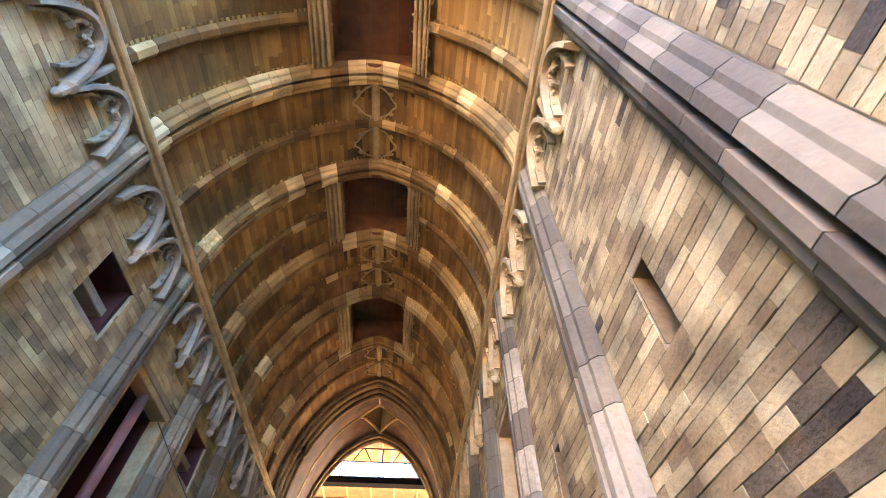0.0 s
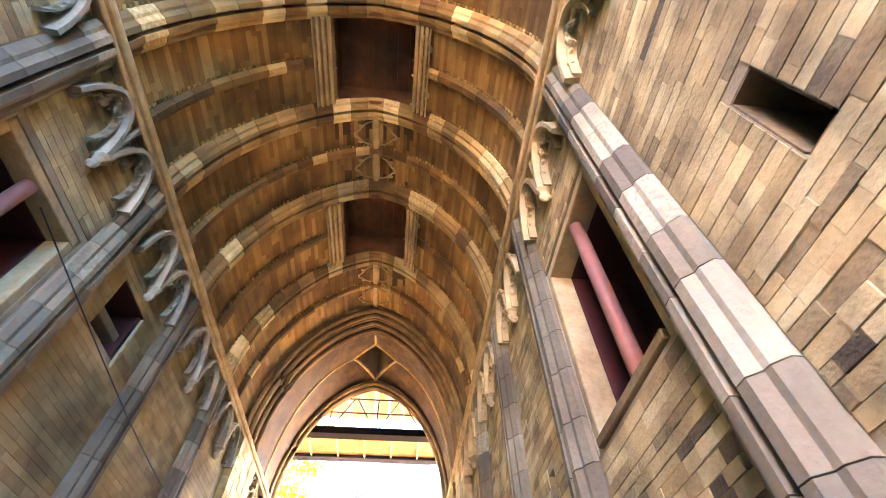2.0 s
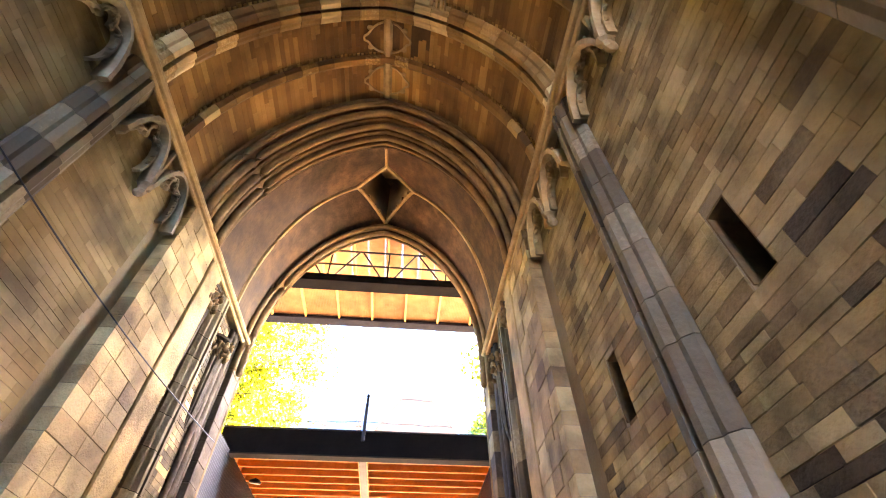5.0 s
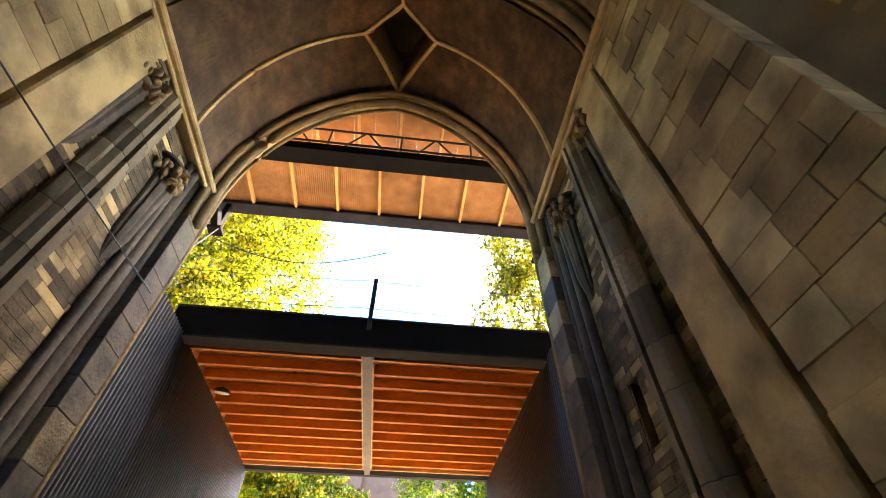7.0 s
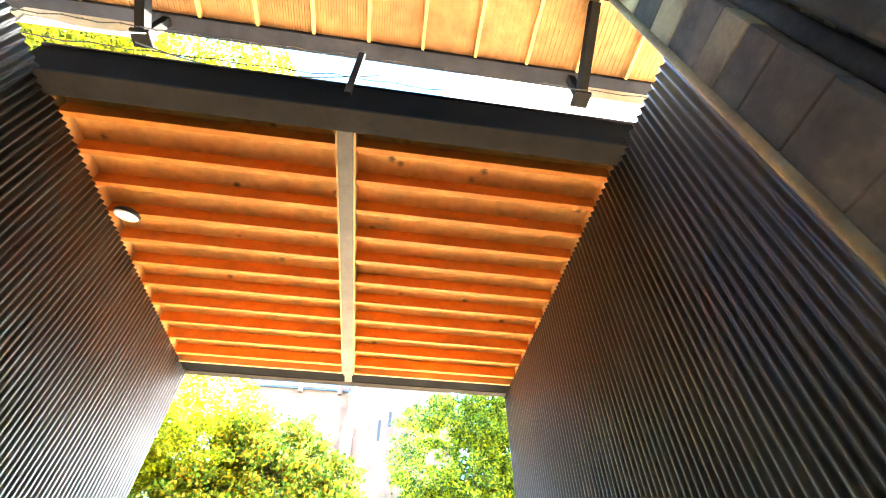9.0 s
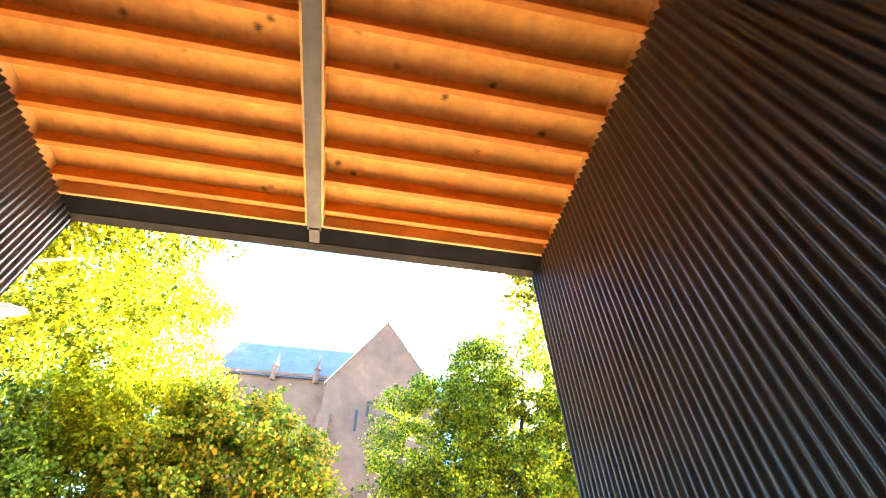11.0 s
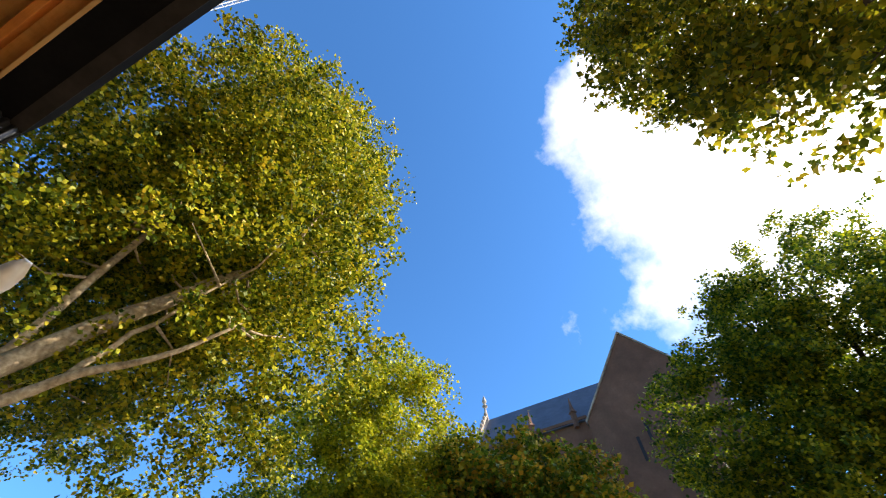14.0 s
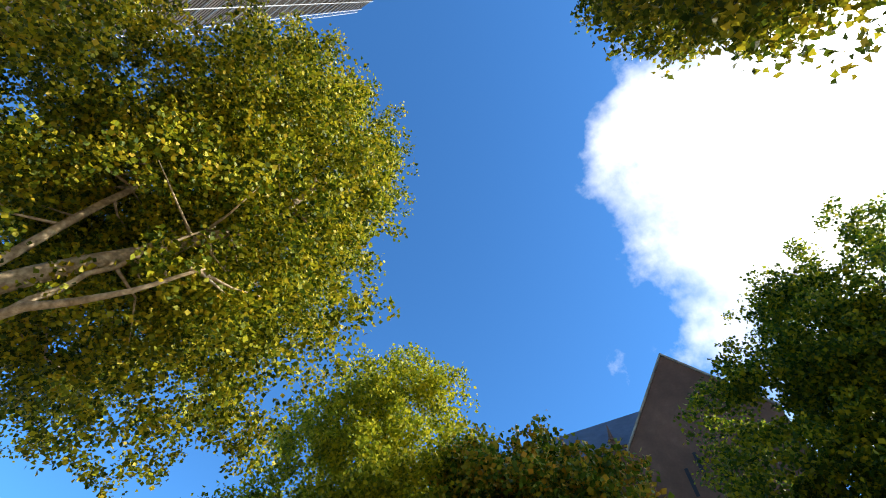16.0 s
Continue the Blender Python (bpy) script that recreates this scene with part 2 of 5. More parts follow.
m_ply = material("orange_ceiling_boards", [(0.25, (0.66, 0.31, 0.075)), (0.5, (0.78, 0.40, 0.11)), (0.8, (0.84, 0.47, 0.15))], rough=0.7, grain=5, stain=0.32, bump=0.1, stain_size=4.5, dark=0.45, streak=(2, 24, 24), knots=3.2)
m_pine = material("pale_pine", [(0.25, (0.58, 0.33, 0.13)), (0.7, (0.72, 0.46, 0.20))], rough=0.7, grain=8, stain=0.4, bump=0.1)
m_joist = material("orange_joist", [(0.25, (0.50, 0.155, 0.028)), (0.5, (0.62, 0.21, 0.04)), (0.8, (0.70, 0.28, 0.065))], rough=0.65, grain=5, stain=0.3, bump=0.1, stain_size=3, dark=0.6, streak=(1.5, 30, 30))
m_cream = material("cream_beam_paint", [(0.3, (0.50, 0.42, 0.31)), (0.7, (0.60, 0.52, 0.40))], rough=0.6, grain=16, stain=0.4)
m_roofboard = material("brown_roof_sheet", [(0.25, (0.24, 0.115, 0.048)), (0.55, (0.36, 0.185, 0.085)), (0.8, (0.45, 0.25, 0.125))], rough=0.7, grain=6, stain=0.6, bump=0.1)
m_upper = material("orange_brown_roof_boards", [(0.25, (0.34, 0.15, 0.055)), (0.55, (0.46, 0.225, 0.095)), (0.8, (0.55, 0.30, 0.14))], rough=0.7, grain=6, stain=0.5, bump=0.1)
m_felt = material("dark_blue_felt", [(0.3, (0.016, 0.018, 0.028)), (0.7, (0.03, 0.033, 0.046))], rough=0.85, grain=60, stain=0.4, bump=0.4, gloss=0.05)
m_galv = material("galvanised_steel", [(0.3, (0.42, 0.44, 0.46)), (0.7, (0.60, 0.62, 0.64))], rough=0.45, metal=0.25, grain=14, stain=0.3, bump=0.03)
m_white = material("white_enamel", [(0.3, (0.72, 0.70, 0.66)), (0.7, (0.82, 0.80, 0.76))], rough=0.4, grain=14, stain=0.2, bump=0.02)
m_ground = material("worn_paving", [(0.3, (0.3, 0.218, 0.133)), (0.7, (0.42, 0.315, 0.202))], grain=9, stain=0.6, bump=0.4)
m_bark = material("plane_bark", [(0.3, (0.20, 0.145, 0.085)), (0.5, (0.42, 0.33, 0.21)), (0.7, (0.66, 0.55, 0.38))], rough=0.9, grain=7, stain=0.6, bump=0.5, stain_size=4)
m_bark_d = material("dark_bark", [(0.3, (0.045, 0.036, 0.028)), (0.7, (0.11, 0.088, 0.066))], rough=0.95, grain=12, stain=0.5, bump=0.6)
m_leaf_y = leaf_material("yellowing_plane_leaves", [(0.28, (0.0291, 0.0627, 0.005)), (0.46, (0.146, 0.19, 0.011)), (0.64, (0.414, 0.403, 0.021)), (0.86, (0.515, 0.347, 0.026))], 0.36)
m_leaf_b = leaf_material("shaded_plane_leaves", [(0.25, (0.035, 0.065, 0.006)), (0.46, (0.13, 0.16, 0.010)), (0.64, (0.34, 0.32, 0.018)), (0.88, (0.40, 0.26, 0.02))], 0.48)
m_leaf_g = leaf_material("green_leaves", [(0.25, (0.04, 0.084, 0.0064)), (0.55, (0.096, 0.156, 0.0096)), (0.8, (0.232, 0.248, 0.0176))])
m_leaf_m = leaf_material("dark_green_leaves", [(0.25, (0.024, 0.0688, 0.00627)), (0.44, (0.071, 0.138, 0.00941)), (0.60, (0.24, 0.287, 0.0146)), (0.84, (0.481, 0.459, 0.0209))], 0.46)
m_leaf_yg = leaf_material("yellow_green_leaves", [(0.25, (0.103, 0.156, 0.0099)), (0.46, (0.253, 0.3, 0.0154)), (0.66, (0.483, 0.468, 0.0242)), (0.88, (0.598, 0.492, 0.0286))], 0.42)
m_leaf_a = leaf_material("orange_autumn_leaves", [(0.25, (0.10, 0.085, 0.01)), (0.5, (0.34, 0.22, 0.02)), (0.75, (0.50, 0.24, 0.025))], 0.4)
m_leaf_d = leaf_material("chestnut_leaves", [(0.25, (0.0338, 0.0837, 0.0072)), (0.46, (0.111, 0.203, 0.0144)), (0.62, (0.312, 0.27, 0.0216)), (0.85, (0.494, 0.257, 0.0264))], 0.34)
m_brick = material("pink_brown_church_brick", [(0.25, (0.12, 0.0576, 0.036)), (0.55, (0.168, 0.084, 0.0528)), (0.8, (0.224, 0.12, 0.0784))], grain=5, stain=0.5, bump=0.2, stain_size=0.35)
m_slate = material("blue_slate", [(0.3, (0.05, 0.062, 0.085)), (0.7, (0.09, 0.105, 0.14))], rough=0.5, grain=6, stain=0.4, bump=0.2, stain_size=0.6)
m_dressed = material("pale_church_stone", [(0.3, (0.24, 0.20, 0.16)), (0.7, (0.42, 0.37, 0.31))], grain=6, stain=0.6, stain_size=0.8)
m_net = material("brown_scaffold_netting", [(0.3, (0.075, 0.062, 0.052)), (0.7, (0.13, 0.11, 0.09))], grain=2, stain=0.5, bump=0.2, stain_size=0.3)


# ---- builders ----
def mesh_of(bm, name, mat, smooth=False):
    me = bpy.data.meshes.new(name)
    bmesh.ops.recalc_face_normals(bm, faces=bm.faces[:]) if len(bm.faces) < 60000 else None
    bm.to_mesh(me)
    bm.free()
    me.materials.append(mat)
    if smooth:
        me.shade_smooth()
    return me


def part(name, bm, mat, parent=None, label="", smooth=False):
    ob = new(name, mesh_of(bm, name, mat, smooth))
    ob.parent = parent
    if label:
        tagged(ob, label)
    return ob


def piece(name, me, parent, m=None):
    ob = new(name, me)
    ob.parent = parent
    if m is not None:
        ob.matrix_basis = m
    return ob


def empty(name, loc=(0, 0, 0)):
    ob = new(name)
    ob.location = loc
    return ob


def box(bm, x0, x1, y0, y1, z0, z1, bevel=0.0):
    v = [bm.verts.new((x, y, z)) for x in (x0, x1) for y in (y0, y1) for z in (z0, z1)]
    fs = [bm.faces.new([v[i] for i in q]) for q in ((0, 1, 3, 2), (4, 6, 7, 5), (0, 4, 5, 1), (2, 3, 7, 6), (0, 2, 6, 4), (1, 5, 7, 3))]
    if bevel:
        bmesh.ops.bevel(bm, geom=list({e for f in fs for e in f.edges}), offset=bevel, segments=1, affect="EDGES")


def box_bm(*a, bevel=0.0):
    bm = bmesh.new()
    box(bm, *a, bevel=bevel)
    return bm


def tube(bm, pts, radii, sides=8, closed=False):
    """Round bar along pts, with a radius at each."""
    pts = [Vector(p) for p in pts]
    rings = []
    up = Vector((0, 0, 1))
    for i, p in enumerate(pts):
        d = (pts[min(i + 1, len(pts) - 1)] - pts[max(i - 1, 0)]).normalized()
        a = d.cross(up if abs(d.dot(up)) < 0.95 else Vector((1, 0, 0))).normalized()
        b = d.cross(a)
        r = radii[i] if isinstance(radii, (list, tuple)) else radii
        rings.append([bm.verts.new(p + a * (r * math.cos(6.28319 * k / sides)) + b * (r * math.sin(6.28319 * k / sides))) for k in range(sides)])
    for a, b in zip(rings, rings[1:]):
        for k in range(sides):
            bm.faces.new((a[k], a[(k + 1) % sides], b[(k + 1) % sides], b[k]))
    bm.faces.new(rings[0][::-1])
    bm.faces.new(rings[-1])


def loft(bm, rings, cap=True):
    """Skin over rings of equally many points."""
    vs = [[bm.verts.new(p) for p in r] for r in rings]
    k = len(vs[0])
    for a, b in zip(vs, vs[1:]):
        for i in range(k):
            bm.faces.new((a[i], a[(i + 1) % k], b[(i + 1) % k], b[i]))
    if cap:
        bm.faces.new(vs[0][::-1])
        bm.faces.new(vs[-1])


# ---- the passage: measures ----
HALF, SPRING = 2.45, 7.05
WALL = 2.62
RIBS = (-0.85, 1.35, 3.48, 5.70, 7.75, 9.75, 11.96)
Y0, Y1 = -1.6, 17.7


def arch(a, o=0.0, rise=3.35, point=0.70):
    """Point of the pointed vault at the angle a (0 to pi), o metres outside its inner line."""
    c, s = math.cos(a), math.sin(a)
    return (HALF + o) * c, SPRING + (rise + o) * s + point * (1 - abs(c))


def exit_arch(a, o=0.0):
    """The exit arch: a little lower and blunter than the vault."""
    return arch(a, o, 3.42, 0.48)


# ground
g = new("ground", mesh_of(box_bm(-600, 600, -600, 600, -0.5, 0.0), "ground", m_ground))
tagged(g, "worn brick and stone paving of the square", "ground", kind="structure")
# unseen floor slab, added dark so less light bounces up to the far vault
g = new("road", mesh_of(box_bm(-2.9, 2.9, 2.5, 17.7, -0.2, 0.005), "road", m_unseen_floor))
tagged(g, "unseen dark passage floor, added to cut bounce light", "road", kind="structure")

# openings in the walls: y0, y1, z0, z1
OPEN_R = [(y, y + 0.2, 3.2, 3.83) for y in (0.2, 2.35, 4.64, 8.6, 11.0, 15.3)] + [(12.76, 12.96, 3.3, 3.95), (16.48, 16.64, 3.18, 3.82)] + [(6.0, 7.5, 3.36, 5.55)]
OPEN_L = [(y, y + 0.2, 3.24, 3.9) for y in (10.75, 12.68)] + [(6.0, 7.45, 3.36, 5.55), (4.33, 5.08, 5.1, 5.92), (8.32, 9.05, 5.1, 5.92), (0.1, 0.9, 5.1, 5.92), (2.0, 2.2, 3.24, 3.9)]


def wall_grid(x0, x1, ys, zs, openings):
    bm = bmesh.new()
    ys = sorted({*ys, *[v for o in openings for v in o[:2]]})
    zs = sorted({*zs, *[v for o in openings for v in o[2:]]})
    for a, b in zip(ys, ys[1:]):
        for c, d in zip(zs, zs[1:]):
            if not any(o[0] <= a and b <= o[1] and o[2] <= c and d <= o[3] for o in openings):
                box(bm, x0, x1, a, b, c, d)
    bmesh.ops.remove_doubles(bm, verts=bm.verts[:], dist=0.0005)
    seen = {}
    for f in bm.faces:
        seen.setdefault(tuple(round(v, 3) for v in f.calc_center_median()), []).append(f)
    bmesh.ops.delete(bm, geom=[f for fs in seen.values() if len(fs) > 1 for f in fs], context="FACES")
    return bm


walls = {}
for side, opens, nm in ((1, OPEN_R, "wall_south"), (-1, OPEN_L, "wall_north")):
    a, b = sorted((side * (WALL + 0.005), side * 3.9))
    w = part(nm, wall_grid(a, b, (Y0, Y1), (0, 8.6), opens), m_mortar)
    tagged(w, "weathered sandstone passage wall with narrow slits", "wall", kind="structure")
    walls[side] = w
# tower mass above and beside the passage
tw = part("tower_body", box_bm(-9.5, 9.5, Y0, Y1 - 0.6, 13.4, 60), m_brick)
tagged(tw, "brick tower rising above the passage", "tower", kind="structure")
for side in (1, -1):
    a, b = sorted((side * 5.2, side * 9.5))
    t = part("tower_pier", box_bm(a, b, Y0, Y1 - 0.6, 0, 13.4), m_brick)
    tagged(t, "massive brick pier of the tower", "tower", kind="structure")
    a, b = sorted((side * 4.4, side * 4.5))
    t = part("wall_closing", box_bm(a, b, Y0, Y1 - 0.6, 0, 8.6), m_red)
    tagged(t, "dark red boarding behind the wall openings", "wall", kind="structure")


def arch_screen(y0, y1, o, xo, ztop, mat, name):
    """Wall slab across the passage with the arch cut through."""
    bm = bmesh.new()
    inner = [(-(HALF + o), 0.0)] + [exit_arch(math.pi * (1 - k / 40), o) for k in range(41)] + [((HALF + o), 0.0)]
    outer = []
    for x, z in inner:
        if z <= SPRING + 0.01:
            outer.append((math.copysign(xo, x), z))
        else:
            f = min(xo / max(abs(x), 1e-6), (ztop - SPRING) / (z - SPRING))
            outer.append((x * f, SPRING + (z - SPRING) * f))
    for y in (y0, y1):
        vi = [bm.verts.new((x, y, z)) for x, z in inner]
        vo = [bm.verts.new((x, y, z)) for x, z in outer]
        for i in range(len(vi) - 1):
            bm.faces.new((vi[i], vi[i + 1], vo[i + 1], vo[i]))
    for i in range(len(inner) - 1):
        (xa, za), (xb, zb) = inner[i], inner[i + 1]
        bm.faces.new([bm.verts.new(p) for p in ((xa, y0, za), (xb, y0, zb), (xb, y1, zb), (xa, y1, za))])
    bmesh.ops.remove_doubles(bm, verts=bm.verts[:], dist=0.0005)
    ob = part(name, bm, mat)
    return tagged(ob, "sandstone portal wall with a pointed arch", "wall", kind="structure")


arch_screen(Y1 - 0.35, Y1, 0.0, 9.5, 13.5, m_block_j, "wall_portal_east")
arch_screen(Y0 - 0.4, Y0, 0.0, 9.5, 13.5, m_block_j, "wall_portal_west")

# ---- vault: brick webs over a mortar shell, open at the crown in every other bay ----
HATCH = [(1.35, 3.48), (5.70, 7.75), (9.75, 11.96)]
HW = 0.82
WEB = 0.17


def in_hatch(x, y):
    return abs(x) < HW and any(a < y < b for a, b in HATCH)


shell = bmesh.new()
N = 72
ycuts = sorted({Y0, 15.0, *[v for h in HATCH for v in h]})
for ya, yb in zip(ycuts, ycuts[1:]):
    for k in range(N):
        a0, a1 = math.pi * k / N, math.pi * (k + 1) / N
        (xa, za), (xb, zb) = arch(a0, WEB + 0.02), arch(a1, WEB + 0.02)
        if in_hatch((xa + xb) / 2, (ya + yb) / 2):
            continue
        shell.faces.new([shell.verts.new(p) for p in ((xa, ya, za), (xb, ya, zb), (xb, yb, zb), (xa, yb, za))])
backing = part("ceiling_backing", shell, m_shell)
tagged(backing, "dark mortar bed of the brick vault", "vault", kind="structure")
shell = bmesh.new()
# bricks in courses that run along the passage
rnd = random.Random(4)
NC = 104
for k in range(NC):
    a0, a1 = math.pi * (k + 0.015) / NC, math.pi * (k + 0.985) / NC
    y = Y0 + rnd.uniform(0, 0.25)
    while y < 14.0:
        ln = rnd.uniform(0.45, 1.05)
        if not in_hatch(arch((a0 + a1) / 2, WEB)[0], y + ln / 2) and not in_hatch(arch((a0 + a1) / 2, WEB)[0], y) and not in_hatch(arch((a0 + a1) / 2, WEB)[0], y + ln):
            d = WEB - rnd.uniform(0.0, 0.004)
            pts = [arch(a0, d), arch(a1, d), arch(a1, WEB + 0.03), arch(a0, WEB + 0.03)]
            f = [shell.verts.new((p[0], yy, p[1])) for yy in (y + 0.002, y + ln - 0.002) for p in pts]
            for q in ((0, 1, 5, 4), (0, 4, 7, 3), (1, 2, 6, 5), (0, 3, 2, 1), (4, 5, 6, 7)):
                shell.faces.new([f[i] for i in q])
        y += ln
vault = part("ceiling", shell, m_vault)
tagged(vault, "brown brick pointed barrel vault between stone ribs", "vault", kind="structure")
# pale toothed edge of each web where it meets a rib
edge = bmesh.new()
for yr in [r - 0.25 for r in RIBS] + [(a + b) / 2 - 0.10 for a, b in zip(RIBS, RIBS[1:] + (14.0,))]:
    for k in range(NC):
        a0, a1 = math.pi * (k + 0.15) / NC, math.pi * (k + 0.72) / NC
        if in_hatch(arch(a0, WEB)[0] * 0.9, yr) or yr < Y0:
            continue
        w = rnd.uniform(0.035, 0.055)
        pts = [arch(a0, WEB - 0.018), arch(a1, WEB - 0.018), arch(a1, WEB + 0.01), arch(a0, WEB + 0.01)]
        f = [edge.verts.new((q[0], yy, q[1])) for yy in (yr - w, yr + 0.02) for q in pts]
        for q in ((0, 1, 5, 4), (0, 4, 7, 3), (1, 2, 6, 5), (0, 3, 2, 1)):
            edge.faces.new([f[i] for i in q])
edging = part("ceiling_edging", edge, m_edging)
tagged(edging, "pale toothed brick edging along the vault ribs", "vault", kind="structure")
lid = part("ceiling_top", box_bm(-9.5, 9.5, Y0, Y1 - 0.6, 13.0, 13.2), m_mortar)
tagged(lid, "rough masonry above the vault", "vault", kind="structure")

# ---- ribs with their wall shafts ----
PROFILE = [(-0.25, 0.0), (-0.25, 0.05), (-0.19, 0.105), (-0.15, 0.11), (-0.10, 0.165), (-0.03, 0.168), (-0.018, 0.03), (0.018, 0.03), (0.03, 0.168), (0.10, 0.165), (0.15, 0.11), (0.19, 0.105), (0.25, 0.05), (0.25, 0.0)]
SMALL = [(-0.10, 0.0), (-0.10, 0.04), (-0.045, 0.10), (0.045, 0.10), (0.10, 0.04), (0.10, 0.0)]


def voussoirs(profile, n, gap, depth, mat):
    out = []
    for k in range(n):
        a0, a1 = math.pi * k / n + gap, math.pi * (k + 1) / n - gap
        bm = bmesh.new()
        rings = []
        for s in range(4):
            a = a0 + (a1 - a0) * s / 3
            rings.append([(arch(a, depth - p)[0], dy, arch(a, depth - p)[1]) for dy, p in profile])
        loft(bm, rings)
        out.append(mesh_of(bm, "voussoir", mat))
    return out


def shaft_block(profile, z0, z1):
    bm = bmesh.new()
    loft(bm, [[(WALL - p, dy, z) for dy, p in profile] for z in (z0 + 0.004, z1 - 0.004)])
    return mesh_of(bm, "shaft_block", m_respond)


BIG = voussoirs(PROFILE, 23, 0.0016, WEB, m_rib)
MINOR = voussoirs(SMALL, 27, 0.0012, WEB, m_minor)
SHAFT = []
zc = 0.0
hr = random.Random(8)
while zc < SPRING - 0.2:
    h = min(hr.uniform(0.34, 0.62), SPRING - zc)
    SHAFT.append(shaft_block(PROFILE, zc, zc + h))
    zc += h
half_turn = Matrix.Rotation(math.pi, 4, "Z")
for y in RIBS:
    rib = empty("vault_rib", (0, y, 0))
    tagged(rib, "moulded stone vault rib on wall shafts, pale and grey blocks", "vault rib", "ribs of the passage vault")
    for me in BIG:
        piece("voussoir", me, rib)
    for me in SHAFT:
        piece("shaft_block", me, rib)
        piece("shaft_block", me, rib, half_turn)
for ya, yb in zip(RIBS, RIBS[1:] + (14.0,)):
    y = (ya + yb) / 2
    rib = empty("minor_rib", (0, y, 0))
    tagged(rib, "slender stone rib between the larger vault ribs", "vault rib", "minor ribs of the passage vault")
    hat = any(a < y < b for a, b in HATCH)
    for k, me in enumerate(MINOR):
        if not (hat and abs(arch(math.pi * (k + 0.5) / 27)[0]) < HW + 0.12):
            piece("voussoir", me, rib)

# ---- crown: ridge rib, carved cusps, hatches ----
def cusp_path(flip, y0, y1, depth):
    """Ogee cusps beside the ridge, on the web."""
    pts = []
    for s in range(17):
        u = s / 16
        w = 0.10 + 0.42 * (math.sin(math.pi * u) ** 0.6) + 0.16 * math.exp(-((u - 0.5) / 0.09) ** 2)
        w = min(w, 0.62)
        yy = y0 + 0.04 + (y1 - y0 - 0.08) * u
        a = math.pi / 2 - flip * (w + depth) / (HALF + 1.0)
        x, z = arch(a, WEB - 0.025)
        pts.append((x, yy, z))
    return pts


for i, (ya, yb) in enumerate(zip(RIBS, RIBS[1:] + (14.0,))):
    ym = (ya + yb) / 2
    hat = any(a < ym < b for a, b in HATCH)
    halves = ((ya + 0.25, ym - 0.1), (ym + 0.1, yb - 0.25))
    if not hat:
        rr = empty("ridge_rib", (0, ya, 0))
        tagged(rr, "carved ridge rib with leafy cusps at the vault crown", "vault rib", "ridge ribs")
        for y0, y1 in halves:
            bm = bmesh.new()
            z = arch(math.pi / 2, WEB)[1]
            loft(bm, [[(-0.09, yy, z + 0.02), (-0.09, yy, z - 0.03), (-0.04, yy, z - 0.09), (0.04, yy, z - 0.09), (0.09, yy, z - 0.03), (0.09, yy, z + 0.02)] for yy in (y0 - 0.06 - ya, y1 + 0.06 - ya)])
            part("ridge_bar", bm, m_carve, rr)
    else:
        rr = empty("crown_hatch", (0, ya, 0))
        tagged(rr, "square crown opening framed in moulded stone, boarded above", "vault opening", "crown openings")
        for sx in (-1, 1):
            for dx, w, dz in ((0.0, 0.075, 0.10), (0.095, 0.065, 0.04), (0.185, 0.06, 0.0), (0.27, 0.03, -0.03)):
                bm = bmesh.new()
                x0 = sx * (HW - 0.03 + dx)
                zz = arch(math.acos(min(1, (HW + dx) / HALF)), 0.06)[1] - 0.02 + dz * 0.3
                box(bm, *sorted((x0, x0 + sx * w)), 0.2, yb - ya - 0.2, zz - 0.06, zz + 0.3, bevel=0.015)
                part("frame_moulding", bm, m_carve, rr)
            bm = bmesh.new()
            x0 = sx * (HW + 0.02)
            box(bm, *sorted((x0, x0 + sx * 0.12)), 0.0, yb - ya, 10.78, 12.25)
            part("side_lining", bm, m_hatch, rr)
        for y0, y1 in ((0.10, 0.2), (yb - ya - 0.2, yb - ya - 0.1)):
            part("end_lining", box_bm(-HW - 0.1, HW + 0.1, y0, y1, 11.12, 12.25), m_hatch, rr)
        w = (2 * HW + 0.2) / 7
        plank = mesh_of(box_bm(0.004, w - 0.004, 0.1, yb - ya - 0.1, 0.0, 0.05), "plank", m_hatch)
        for k in range(7):
            piece("plank", plank, rr, Matrix.Translation((-HW - 0.1 + k * w, 0, 11.95 + 0.006 * (k % 2))))
    for y0, y1 in halves:
        for flip in (-1, 1):
            bm = bmesh.new()
            tube(bm, [(p[0], p[1] - ya, p[2]) for p in cusp_path(flip, y0, y1, HW + 0.1 if hat else 0.0)], 0.022, 6)
            base = cusp_path(flip, y0, y1, HW + 0.1 if hat else 0.0)
            for q in (3, 13):
                c = base[q]
                m = Matrix.Translation((c[0] + flip * 0.05, c[1] - ya, c[2] - 0.005)) @ Matrix.Diagonal((0.07, 0.05, 0.025, 1))
                bmesh.ops.create_icosphere(bm, subdivisions=2, radius=1.0, matrix=m)
            part("carved_cusp", bm, m_carve, rr, smooth=True)

